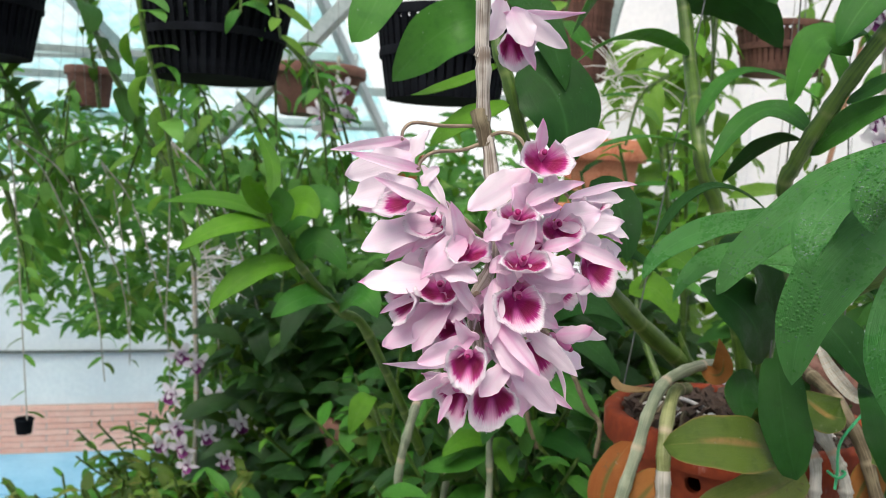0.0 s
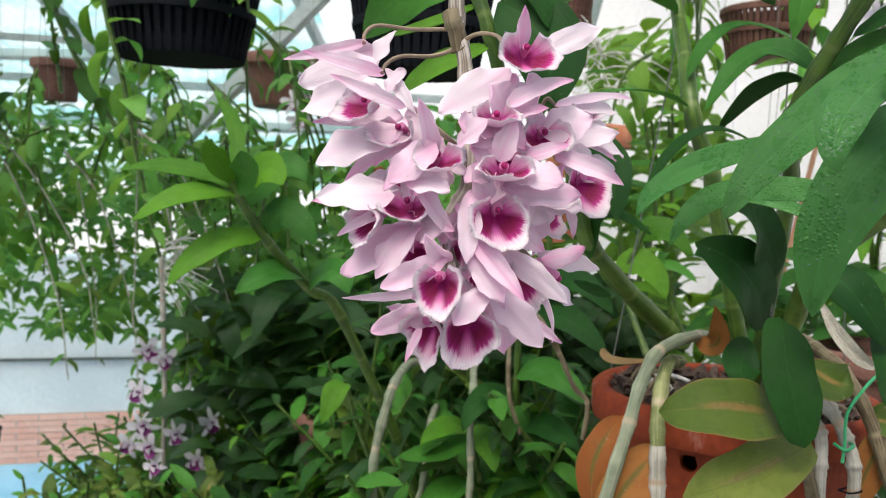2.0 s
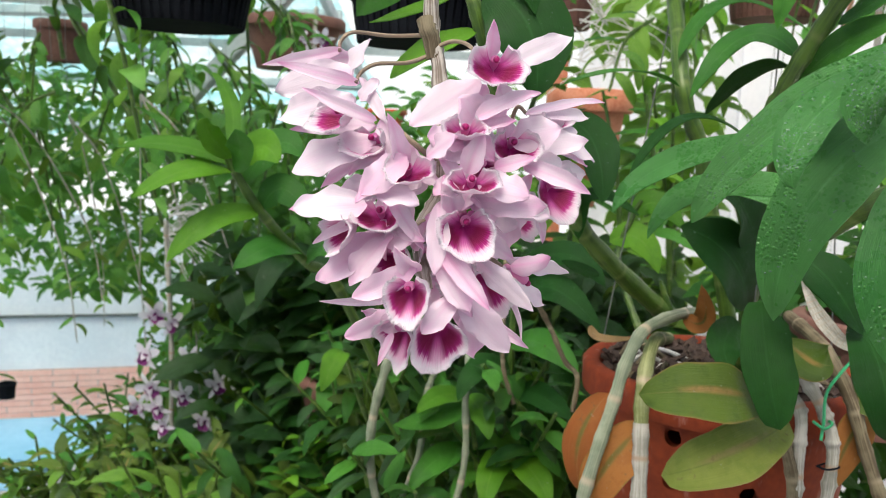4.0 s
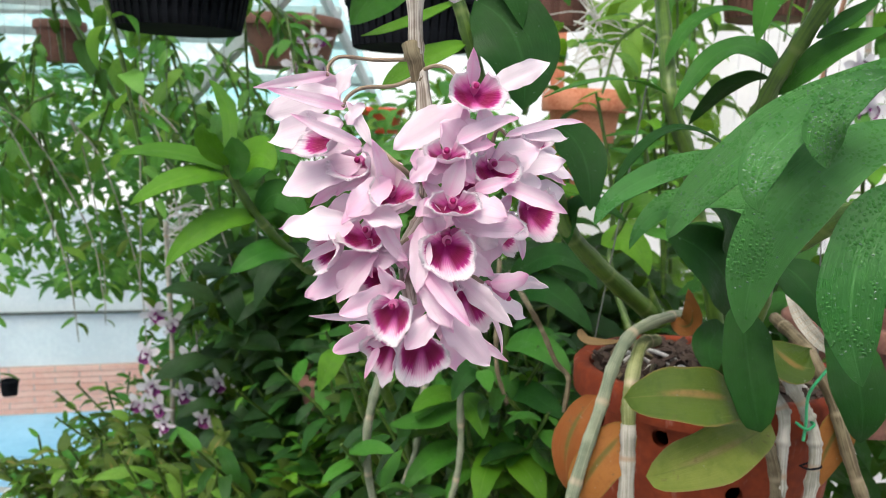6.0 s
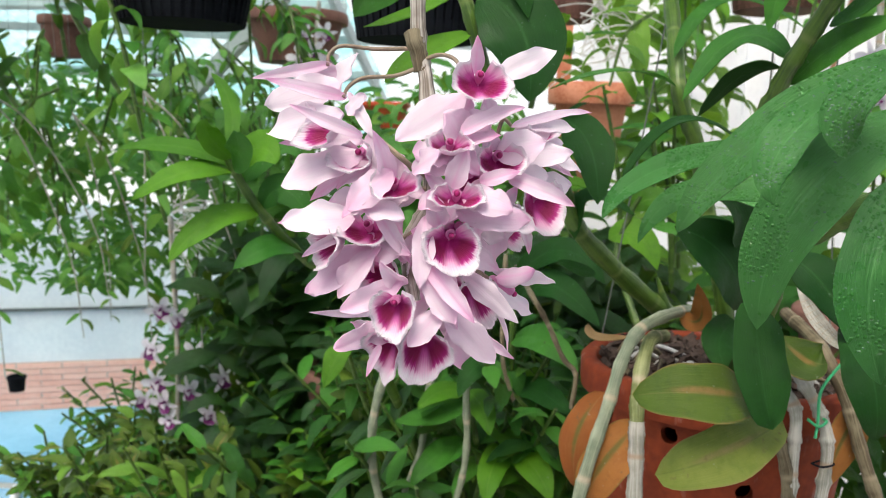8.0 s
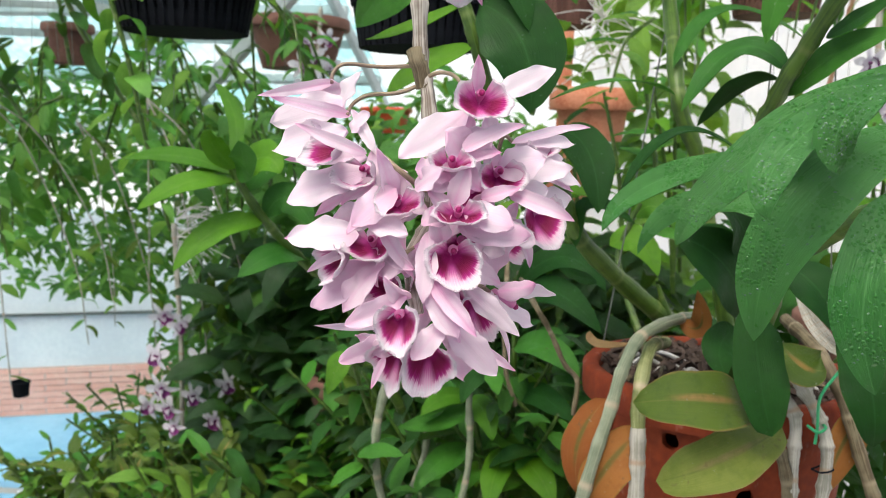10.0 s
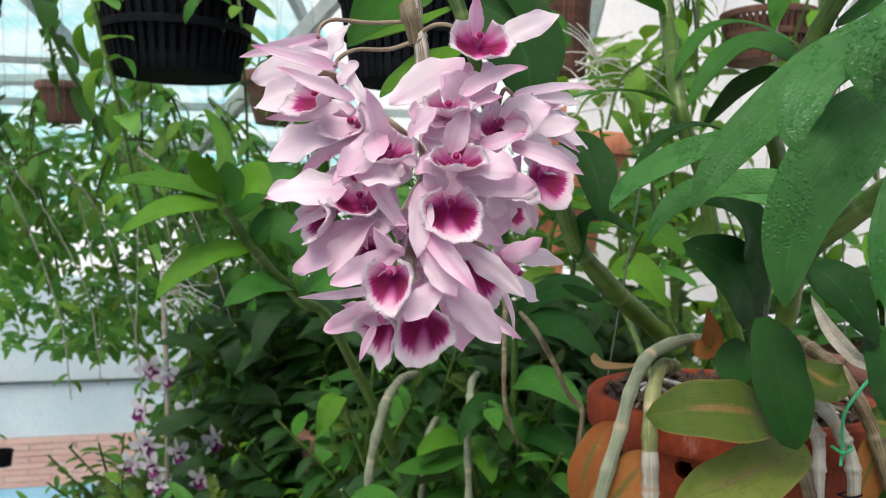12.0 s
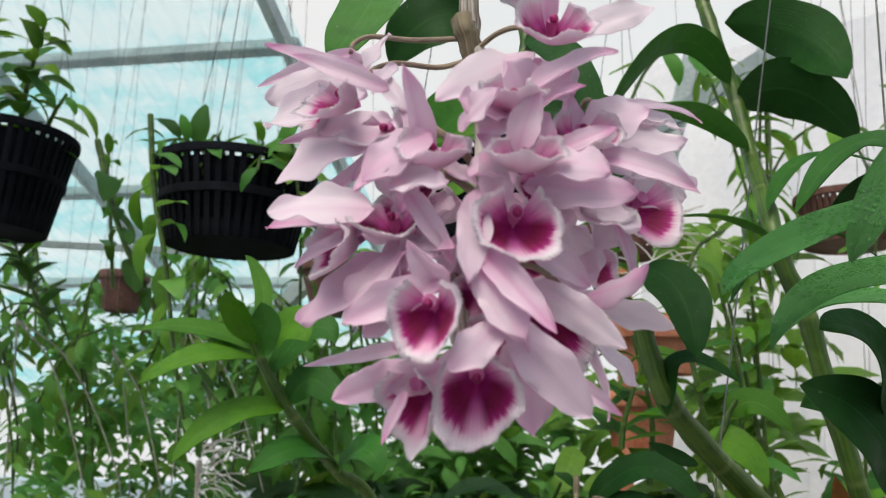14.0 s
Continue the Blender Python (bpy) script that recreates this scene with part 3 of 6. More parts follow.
def lip_mesh(axis, w, h, depth, seed):
    """A fringed, scoop-shaped lip opening along axis, made about the middle of its rim."""
    rng = np.random.RandomState(seed)
    a = unit(axis)
    s = unit(np.cross(a, (0, 0, 1)))
    u = np.cross(s, a)
    rows, cols = 13, 181
    top, uvs = [], []
    ph = rng.uniform(0, 6.28, 5)
    for i in range(rows):
        x = i / (rows - 1)
        grow = 0.03 + 0.97 * math.sin(x * math.pi / 2) ** 0.72 + 0.02 * max(0, x - 0.8) / 0.2
        for j in range(cols):
            th = (j / (cols - 1) * 2 - 1) * 2.62
            ruffle = 1 + 0.075 * x * math.sin(2.6 * th + ph[0]) + 0.03 * x * x * math.sin(7 * th + ph[1]) + 0.02 * x * x * math.sin(13 * th + ph[2])
            along_axis = -depth * (1 - x) + depth * 0.28 * x * math.cos(th) - depth * 0.2 * max(0, x - 0.75) / 0.25
            along_axis += depth * x * x * (0.15 * math.sin(2.2 * th + ph[3]) + 0.07 * math.sin(6 * th + ph[4]))
            if i >= rows - 2:
                ruffle += rng.uniform(-0.02, 0.022) * (0.5 if i == rows - 1 else 0.12) * max(0.15, math.cos(th * 0.75))
                along_axis += rng.uniform(-0.03, 0.03) * depth
            roll = 0.82 if abs(th) > 2.3 else 1.0
            top.append(a * along_axis + s * (w / 2 * grow * ruffle * roll * math.sin(th)) - u * (h / 2 * grow * ruffle * math.cos(th)))
            uvs.append((j / (cols - 1), x))
    top = np.array(top)
    centre = -a * depth * 0.5
    outward = np.array([unit(p - centre - a * np.dot(p - centre, a) * 0.6) for p in top])
    faces = grid_faces(rows, cols) + grid_faces(rows, cols, len(top), True)
    n = len(faces) // 2
    return mesh_of("lip", np.vstack([top, top + outward * 0.0005]), faces, uvs + uvs, [0] * n + [1] * n), a, s, u


def fringe_mesh(lip, axis, seed):
    """Fine hairs round the lower rim of a lip."""
    rng = np.random.RandomState(seed)
    co = np.empty(len(lip.vertices) * 3)
    lip.vertices.foreach_get("co", co)
    rows, cols = 13, 181
    grid = co.reshape(-1, 3)[:rows * cols].reshape(rows, cols, 3)
    rim, inner = grid[-1], grid[-3]
    verts, faces, uvs = [], [], []
    for j in range(8, cols - 8):
        for k in range(5):
            t = rng.uniform(0, 1)
            p = rim[j] * (1 - t) + rim[j + 1] * t
            out = unit(unit(rim[j] - inner[j]) + unit(rim[j] - rim.mean(axis=0)) * 0.7 + rng.uniform(-0.7, 0.7, 3))
            along_rim = unit(rim[j + 1] - rim[j])
            n = len(verts)
            verts += [p - along_rim * 0.00009 - out * 0.0006, p + along_rim * 0.00009 - out * 0.0006, p + out * rng.uniform(0.0003, 0.0015)]
            faces.append((n, n + 1, n + 2))
            uvs += [(0.4, 0.5), (0.6, 0.5), (0.5, 0.6)]
    return mesh_of("fringe", np.array(verts), faces, uvs)


def flower(parent, lip, tepals, centre=None, face=None, pedicel=None, show_column=True, pink=False, fringe=True):
    """One flower. lip: rim middle, axis, width, height, depth. tepals: kind, tip, width, bow and perhaps base."""
    seed = RNG.randint(0, 9999)
    if lip:
        rim, axis, w, h, depth = lip
        depth *= 0.8
        mesh, a, s, u = lip_mesh(axis, w, h, depth, seed)
        rim = vec(rim) + a * 0.003
        throat = vec(rim) - a * depth
    else:
        a, s, u, depth, h, rim = unit(face), vec((1, 0, 0)), vec((0, 0, 1)), 0.014, 0.02, centre
        throat = vec(centre)
    c = vec(centre) if centre is not None else throat
    f = unit(face) if face is not None else a
    tip = (vec(rim) - a * depth * 0.66 + u * h * 0.17) if lip else c + a * 0.012
    root = throat - a * 0.002
    body = part("flower", tube("flower", [root, throat + u * h * 0.1, tip], 0.0014, 0.0024, n=8, seg=10), COLUMN, parent, root)
    if show_column:
        ball = bmesh.new()
        bmesh.ops.create_uvsphere(ball, u_segments=10, v_segments=8, radius=0.0016)
        me = bpy.data.meshes.new("anther_cap")
        ball.to_mesh(me)
        ball.free()
        me.polygons.foreach_set("use_smooth", [True] * len(me.polygons))
        part("anther_cap", me, ANTHER, body, tip + a * 0.0016 - u * 0.0006, "dark purple anther cap")
    if lip:
        scoop = part("lip", mesh, [LIP, LIP_BACK], body, rim, "fringed white lip with dark purple throat")
        if fringe:
            part("fringe", fringe_mesh(mesh, a, seed), FRINGE, body, rim, "fine white hairs along the lip")
    for kind, end, width, bow, *base in tepals:
        end = vec(end)
        out = end - c - a * np.dot(end - c, a)
        b = vec(base[0]) if base else c - a * 0.003 + unit(out) * h * 0.28
        span = np.linalg.norm(end - b)
        mid = (b + end) / 2 + f * bow * 0.45 * span
        shape = dict(a=0.66, b=0.72, fold=-0.05, curl=RNG.uniform(0.05, 0.4), wave=0.17, hook=RNG.uniform(-0.03, 0.12), pleat=0.02) if kind == "petal" else dict(a=0.45, b=0.85, fold=0.05, curl=RNG.uniform(0.2, 0.5), wave=0.09, hook=RNG.uniform(0.0, 0.14), pleat=0.02)
        me = blade(kind, b, mid, end, width * (0.93 if kind == "petal" else 0.88), f + vec((0, 0, 0.15)), nl=30, nw=12, thick=0.0005, twist=RNG.uniform(-0.35, 0.35), seed=RNG.randint(0, 9999), **shape)
        part(kind, me, (PETAL_PINK if pink else PETAL) if kind == "petal" else SEPAL, body, b)
    if pedicel:
        part("pedicel", tube("pedicel", pedicel, 0.0012, 0.001, n=16, seg=8), PEDICEL, body, pedicel[0])
    return body


# the bare cane that carries them
stem("cane", spray, [(0.012, 0.536, 2.1), (0.018, 0.535, 1.621), (0.020, 0.532, 1.569), (0.022, 0.531, 1.529), (0.027, 0.526, 1.507), (0.031, 0.510, 1.451), (0.021, 0.500, 1.425), (0.026, 0.490, 1.398)], 0.0046, 0.0036, CANE_DRY, "dry grey ribbed cane", n=90, seg=18, joints=11, swell=0.3, rough=0.025)
stem("knot", spray, [(0.019, 0.531, 1.535), (0.020, 0.529, 1.530), (0.022, 0.529, 1.525), (0.024, 0.529, 1.515)], 0.005, 0.0044, CANE_BROWN, "knobbly flowering joint", n=16, seg=18, rough=0.12)

# upper right, facing out
flower(spray, ((0.057, 0.478, 1.509), (0.2, -1.0, 0.22), 0.027, 0.024, 0.02), [
    ("sepal", (0.054, 0.478, 1.528), 0.0085, 0.05), ("petal", (0.093, 0.502, 1.526), 0.0135, 0.08), ("petal", (0.016, 0.476, 1.479), 0.0185, 0.04),
    ("sepal", (0.063, 0.500, 1.488), 0.011, -0.1), ("sepal", (0.044, 0.500, 1.485), 0.011, -0.1)],
    pedicel=[(0.023, 0.531, 1.520), (0.033, 0.520, 1.523), (0.042, 0.508, 1.520), (0.047, 0.497, 1.512)])
# upper left pair, seen from the side
flower(spray, ((-0.035, 0.506, 1.486), (-0.75, -0.45, -0.35), 0.022, 0.019, 0.02), [
    ("sepal", (-0.071, 0.537, 1.509), 0.0075, 0.06, (-0.023, 0.520, 1.517)), ("petal", (-0.057, 0.515, 1.494), 0.02, 0.08, (-0.017, 0.520, 1.508)),
    ("petal", (-0.010, 0.515, 1.523), 0.0135, 0.05, (-0.021, 0.520, 1.501)), ("sepal", (-0.046, 0.530, 1.511), 0.01, 0.0, (-0.018, 0.523, 1.514))],
    pedicel=[(0.019, 0.531, 1.527), (-0.001, 0.530, 1.526), (-0.019, 0.528, 1.527), (-0.025, 0.524, 1.522), (-0.025, 0.520, 1.516)])
flower(spray, ((-0.0235, 0.48, 1.482), (-0.6, -0.75, 0.05), 0.024, 0.018, 0.02), [
    ("sepal", (-0.051, 0.491, 1.507), 0.008, 0.08, (-0.012, 0.505, 1.499)), ("petal", (-0.054, 0.505, 1.480), 0.0205, 0.1, (-0.013, 0.500, 1.491)),
    ("petal", (0.003, 0.485, 1.479), 0.0075, -0.1, (-0.012, 0.505, 1.502)), ("sepal", (-0.035, 0.472, 1.494), 0.0075, 0.06, (0.001, 0.472, 1.480)),
    ("petal", (-0.002, 0.498, 1.501), 0.009, 0.1, (-0.011, 0.500, 1.490)), ("sepal", (-0.049, 0.510, 1.475), 0.0085, 0.02, (-0.007, 0.500, 1.477))],
    pedicel=[(0.022, 0.530, 1.517), (0.010, 0.526, 1.512), (-0.005, 0.517, 1.510), (-0.012, 0.510, 1.505), (-0.014, 0.504, 1.499)])
flower(spray, ((-0.007, 0.482, 1.471), (-0.55, -0.8, 0.2), 0.026, 0.018, 0.02), [
    ("petal", (-0.045, 0.492, 1.455), 0.0225, 0.12, (-0.001, 0.488, 1.471)), ("petal", (0.006, 0.486, 1.463), 0.014, -0.1, (0.002, 0.492, 1.483)),
    ("sepal", (-0.032, 0.500, 1.447), 0.012, 0.0, (0.003, 0.490, 1.467)), ("sepal", (-0.015, 0.488, 1.454), 0.011, 0.05, (0.004, 0.485, 1.466)),
    ("petal", (-0.034, 0.505, 1.478), 0.012, 0.0, (-0.002, 0.495, 1.478))])
# the two upper middle ones
flower(spray, ((0.017, 0.466, 1.459), (0.12, -1.0, 0.45), 0.0235, 0.019, 0.018), [
    ("sepal", (0.01, 0.456, 1.481), 0.0115, 0.05), ("petal", (-0.005, 0.462, 1.446), 0.0165, 0.1, (0.016, 0.470, 1.464)), ("petal", (0.039, 0.458, 1.474), 0.0125, 0.1, (0.025, 0.468, 1.464)),
    ("sepal", (0.004, 0.482, 1.440), 0.011, 0.02), ("sepal", (0.031, 0.488, 1.453), 0.011, -0.05)], pink=True)
flower(spray, ((0.043, 0.468, 1.479), (0.1, -1.0, 0.5), 0.021, 0.015, 0.017), [
    ("sepal", (0.076, 0.475, 1.498), 0.0105, 0.04, (0.047, 0.480, 1.483)), ("petal", (0.039, 0.476, 1.492), 0.021, 0.1, (0.047, 0.488, 1.479)), ("petal", (0.063, 0.482, 1.491), 0.02, 0.06, (0.044, 0.488, 1.478)),
    ("petal", (0.025, 0.465, 1.473), 0.017, 0.1, (0.044, 0.478, 1.472)), ("sepal", (0.066, 0.475, 1.483), 0.0095, 0.05, (0.047, 0.482, 1.477)), ("petal", (0.032, 0.468, 1.464), 0.016, 0.05, (0.048, 0.480, 1.474)),
    ("sepal", (0.057, 0.478, 1.464), 0.014, 0.05, (0.045, 0.482, 1.472))], pink=True)
# right side
flower(spray, ((0.068, 0.484, 1.471), (0.28, -1.0, 0.15), 0.025, 0.019, 0.02), [
    ("petal", (0.089, 0.492, 1.480), 0.0195, 0.06, (0.064, 0.495, 1.473)), ("sepal", (0.076, 0.471, 1.466), 0.0085, 0.12, (0.057, 0.476, 1.460)), ("petal", (0.045, 0.485, 1.473), 0.017, 0.05),
    ("petal", (0.104, 0.510, 1.474), 0.016, 0.04, (0.070, 0.502, 1.473)), ("sepal", (0.061, 0.490, 1.486), 0.011, 0.04)])
flower(spray, ((0.088, 0.512, 1.485), (0.6, -0.55, 0.5), 0.02, 0.013, 0.016), [
    ("sepal", (0.12, 0.546, 1.499), 0.0065, 0.07, (0.072, 0.505, 1.487)), ("petal", (0.108, 0.530, 1.488), 0.0095, 0.05, (0.074, 0.508, 1.486)), ("petal", (0.114, 0.530, 1.466), 0.017, 0.08, (0.077, 0.510, 1.481)),
    ("sepal", (0.107, 0.522, 1.462), 0.013, 0.05, (0.080, 0.512, 1.473)), ("petal", (0.101, 0.520, 1.480), 0.014, 0.05, (0.075, 0.510, 1.483))],
    show_column=False, pedicel=[(0.062, 0.520, 1.461), (0.067, 0.510, 1.489), (0.073, 0.508, 1.487)])
flower(spray, ((0.091, 0.501, 1.448), (0.5, -0.95, -0.05), 0.026, 0.027, 0.018), [
    ("sepal", (0.105, 0.483, 1.45), 0.0105, 0.1, (0.071, 0.488, 1.462)), ("petal", (0.107, 0.520, 1.457), 0.016, 0.05, (0.078, 0.510, 1.457)), ("sepal", (0.085, 0.500, 1.422), 0.007, 0.05, (0.078, 0.498, 1.442)),
    ("petal", (0.071, 0.500, 1.435), 0.015, 0.0), ("petal", (0.093, 0.505, 1.463), 0.012, 0.06, (0.073, 0.495, 1.462))], show_column=False)
flower(spray, ((0.073, 0.485, 1.444), (0.55, -0.8, 0.1), 0.018, 0.014, 0.016), [
    ("petal", (0.085, 0.486, 1.437), 0.015, 0.05, (0.062, 0.488, 1.445)), ("sepal", (0.076, 0.490, 1.457), 0.01, 0.0), ("petal", (0.063, 0.490, 1.428), 0.014, 0.0)], show_column=False)
# middle
flower(spray, ((0.047, 0.458, 1.455), (0.08, -1.0, 0.42), 0.0245, 0.016, 0.018), [
    ("sepal", (0.051, 0.463, 1.477), 0.0125, 0.03, (0.044, 0.468, 1.457)), ("petal", (0.073, 0.460, 1.449), 0.0165, 0.1, (0.049, 0.470, 1.454)), ("petal", (0.029, 0.462, 1.448), 0.013, 0.1, (0.042, 0.470, 1.453)),
    ("sepal", (0.031, 0.470, 1.464), 0.009, 0.03, (0.041, 0.470, 1.454)), ("sepal", (0.063, 0.470, 1.440), 0.013, 0.03, (0.049, 0.474, 1.450))], pink=True)
flower(spray, ((0.046, 0.456, 1.431), (0.2, -1.0, -0.1), 0.0265, 0.0245, 0.021), [
    ("sepal", (0.034, 0.462, 1.456), 0.012, 0.08, (0.039, 0.468, 1.439)), ("petal", (0.031, 0.452, 1.411), 0.0115, 0.06, (0.032, 0.466, 1.444)), ("petal", (0.082, 0.466, 1.443), 0.015, 0.1, (0.046, 0.470, 1.446)),
    ("sepal", (0.069, 0.482, 1.416), 0.013, -0.05), ("sepal", (0.025, 0.470, 1.436), 0.012, 0.0)], pink=True)
# left side
flower(spray, ((0.002, 0.472, 1.437), (-0.12, -1.0, 0.38), 0.0235, 0.02, 0.019), [
    ("petal", (-0.038, 0.473, 1.437), 0.0195, 0.1, (-0.003, 0.478, 1.440)), ("petal", (0.023, 0.458, 1.443), 0.0125, 0.14, (0.002, 0.472, 1.447)), ("sepal", (0.026, 0.468, 1.420), 0.009, 0.05, (0.009, 0.470, 1.444)),
    ("sepal", (-0.007, 0.462, 1.442), 0.011, 0.05, (0.008, 0.472, 1.458)), ("sepal", (-0.044, 0.485, 1.437), 0.012, 0.06, (-0.007, 0.482, 1.436))])
flower(spray, ((-0.019, 0.474, 1.426), (-0.75, -0.6, -0.25), 0.022, 0.02, 0.02), [
    ("sepal", (-0.030, 0.476, 1.421), 0.0065, 0.05, (-0.006, 0.478, 1.433)), ("petal", (-0.026, 0.480, 1.401), 0.019, 0.08, (0.006, 0.480, 1.426)), ("petal", (-0.012, 0.472, 1.402), 0.0165, 0.06, (0.010, 0.474, 1.427)),
    ("petal", (-0.024, 0.494, 1.408), 0.016, 0.06, (0.007, 0.488, 1.426)), ("sepal", (0.005, 0.480, 1.413), 0.013, 0.0, (0.005, 0.482, 1.433))], show_column=False, pink=True)
flower(spray, ((0.008, 0.478, 1.414), (-0.6, -0.8, 0.0), 0.024, 0.018, 0.018), [
    ("petal", (0.020, 0.470, 1.426), 0.015, 0.1, (0.005, 0.478, 1.424)), ("sepal", (0.025, 0.465, 1.425), 0.01, 0.05, (0.011, 0.478, 1.432)), ("petal", (-0.005, 0.478, 1.399), 0.016, 0.05), ("sepal", (0.027, 0.480, 1.434), 0.01, 0.0)], show_column=False, pink=True)
# lower ring
flower(spray, ((0.019, 0.446, 1.4), (-0.18, -1.0, -0.28), 0.0205, 0.0225, 0.019), [
    ("petal", (-0.006, 0.452, 1.399), 0.0125, 0.08, (0.023, 0.460, 1.414)), ("sepal", (0.013, 0.450, 1.422), 0.011, 0.05, (0.023, 0.462, 1.411)), ("petal", (0.027, 0.447, 1.385), 0.0125, 0.06, (0.041, 0.458, 1.401)),
    ("sepal", (-0.03, 0.493, 1.388), 0.0055, 0.03, (0.017, 0.475, 1.396)), ("sepal", (0.007, 0.468, 1.392), 0.01, 0.0)], pink=True)
flower(spray, ((0.012, 0.468, 1.375), (-0.45, -0.75, -0.55), 0.02, 0.024, 0.02), [
    ("petal", (-0.011, 0.468, 1.377), 0.012, 0.06, (0.014, 0.475, 1.389)), ("petal", (0.004, 0.472, 1.382), 0.013, 0.06, (0.023, 0.474, 1.388)), ("sepal", (0.005, 0.466, 1.364), 0.005, 0.02, (0.012, 0.468, 1.380)), ("sepal", (-0.006, 0.485, 1.386), 0.013, 0.03)], show_column=False, pink=True)
flower(spray, ((0.034, 0.458, 1.378), (0.05, -0.95, -0.5), 0.025, 0.0265, 0.02), [
    ("sepal", (0.049, 0.455, 1.392), 0.012, 0.05, (0.040, 0.462, 1.408)), ("petal", (0.051, 0.470, 1.392), 0.014, 0.05), ("petal", (0.021, 0.475, 1.381), 0.013, 0.05), ("sepal", (0.019, 0.470, 1.370), 0.004, 0.02, (0.025, 0.470, 1.381)), ("sepal", (0.044, 0.468, 1.374), 0.003, 0.02, (0.040, 0.468, 1.381))], pink=True)
# lower right
flower(spray, ((0.059, 0.478, 1.400), (0.35, -0.8, -0.45), 0.023, 0.025, 0.022), [
    ("petal", (0.068, 0.462, 1.374), 0.0165, 0.04, (0.042, 0.462, 1.402)), ("petal", (0.048, 0.452, 1.395), 0.0135, 0.08, (0.033, 0.458, 1.418)), ("sepal", (0.057, 0.448, 1.397), 0.011, 0.08, (0.035, 0.458, 1.422)),
    ("sepal", (0.077, 0.470, 1.375), 0.006, 0.02, (0.060, 0.468, 1.387)), ("petal", (0.051, 0.475, 1.368), 0.016, 0.0, (0.048, 0.470, 1.397)), ("sepal", (0.046, 0.462, 1.418), 0.011, 0.02, (0.042, 0.470, 1.403))], show_column=False, pink=True)
flower(spray, None, [
    ("sepal", (0.087, 0.468, 1.419), 0.0115, 0.05), ("petal", (0.099, 0.511, 1.406), 0.0125, 0.05), ("petal", (0.088, 0.522, 1.387), 0.0135, 0.04),
    ("sepal", (0.077, 0.484, 1.374), 0.0055, 0.12), ("petal", (0.079, 0.467, 1.395), 0.0125, -0.1, (0.050, 0.478, 1.416))],
    centre=(0.066, 0.489, 1.409), face=(0.55, 0.3, -0.3), pedicel=[(0.030, 0.500, 1.420), (0.047, 0.474, 1.421), (0.058, 0.479, 1.416), (0.066, 0.488, 1.409)])
flower(spray, ((0.076, 0.530, 1.432), (0.6, -0.6, -0.1), 0.02, 0.02, 0.016), [
    ("petal", (0.067, 0.505, 1.412), 0.02, 0.03, (0.063, 0.500, 1.440)), ("petal", (0.073, 0.520, 1.422), 0.014, 0.05, (0.065, 0.510, 1.443)), ("sepal", (0.058, 0.490, 1.420), 0.012, 0.0, (0.057, 0.490, 1.439))], show_column=False, pink=True)
flower(spray, ((0.041, 0.500, 1.403), (0.0, -1.0, -0.2), 0.02, 0.02, 0.018), [
    ("petal", (0.020, 0.500, 1.408), 0.018, 0.05), ("petal", (0.061, 0.505, 1.418), 0.018, 0.05), ("sepal", (0.005, 0.492, 1.373), 0.014, 0.03), ("sepal", (0.056, 0.500, 1.377), 0.016, 0.0)], show_column=False, pink=True)
# deep inside the ball
flower(spray, ((0.000, 0.512, 1.450), (-0.3, -1.0, 0.0), 0.02, 0.018, 0.016), [
    ("petal", (-0.024, 0.515, 1.440), 0.018, 0.05), ("petal", (0.023, 0.510, 1.451), 0.018, 0.05), ("sepal", (0.016, 0.508, 1.430), 0.016, 0.0), ("petal", (0.001, 0.512, 1.423), 0.018, 0.0), ("sepal", (0.011, 0.515, 1.468), 0.014, 0.0)], show_column=False, pink=True)
flower(spray, ((0.048, 0.512, 1.431), (0.2, -1.0, 0.0), 0.02, 0.018, 0.016), [
    ("petal", (0.029, 0.508, 1.426), 0.018, 0.05), ("petal", (0.072, 0.512, 1.426), 0.018, 0.05), ("sepal", (0.035, 0.512, 1.460), 0.016, 0.0), ("petal", (0.062, 0.512, 1.461), 0.018, 0.0), ("petal", (0.049, 0.508, 1.408), 0.018, 0.0)], show_column=False, pink=True)
flower(spray, ((0.005, 0.505, 1.456), (-0.3, -0.9, -0.2), 0.018, 0.016, 0.014), [
    ("petal", (-0.009, 0.500, 1.461), 0.019, 0.05), ("petal", (0.017, 0.505, 1.469), 0.019, 0.05), ("sepal", (0.001, 0.500, 1.435), 0.017, 0.0), ("petal", (0.014, 0.505, 1.441), 0.019, 0.0), ("sepal", (0.007, 0.500, 1.472), 0.014, 0.0)], show_column=False, pink=True)
flower(spray, ((0.052, 0.510, 1.458), (0.1, -0.9, -0.2), 0.018, 0.016, 0.014), [
    ("petal", (0.035, 0.510, 1.475), 0.019, 0.05), ("petal", (0.069, 0.510, 1.471), 0.019, 0.05), ("sepal", (0.041, 0.505, 1.437), 0.017, 0.0), ("petal", (0.061, 0.510, 1.436), 0.019, 0.0), ("sepal", (0.052, 0.510, 1.479), 0.014, 0.0)], show_column=False, pink=True)
flower(spray, ((0.030, 0.492, 1.414), (0.0, -0.9, -0.3), 0.016, 0.016, 0.012), [
    ("petal", (0.020, 0.492, 1.424), 0.017, 0.05), ("petal", (0.039, 0.492, 1.422), 0.017, 0.05), ("sepal", (0.033, 0.490, 1.401), 0.016, 0.0), ("sepal", (0.030, 0.492, 1.432), 0.014, 0.0)], show_column=False, pink=True)
stem("stalk", spray, [(0.030, 0.512, 1.453), (0.023, 0.495, 1.455), (0.018, 0.485, 1.455)], 0.0016, 0.0014, PEDICEL, n=10, seg=8)
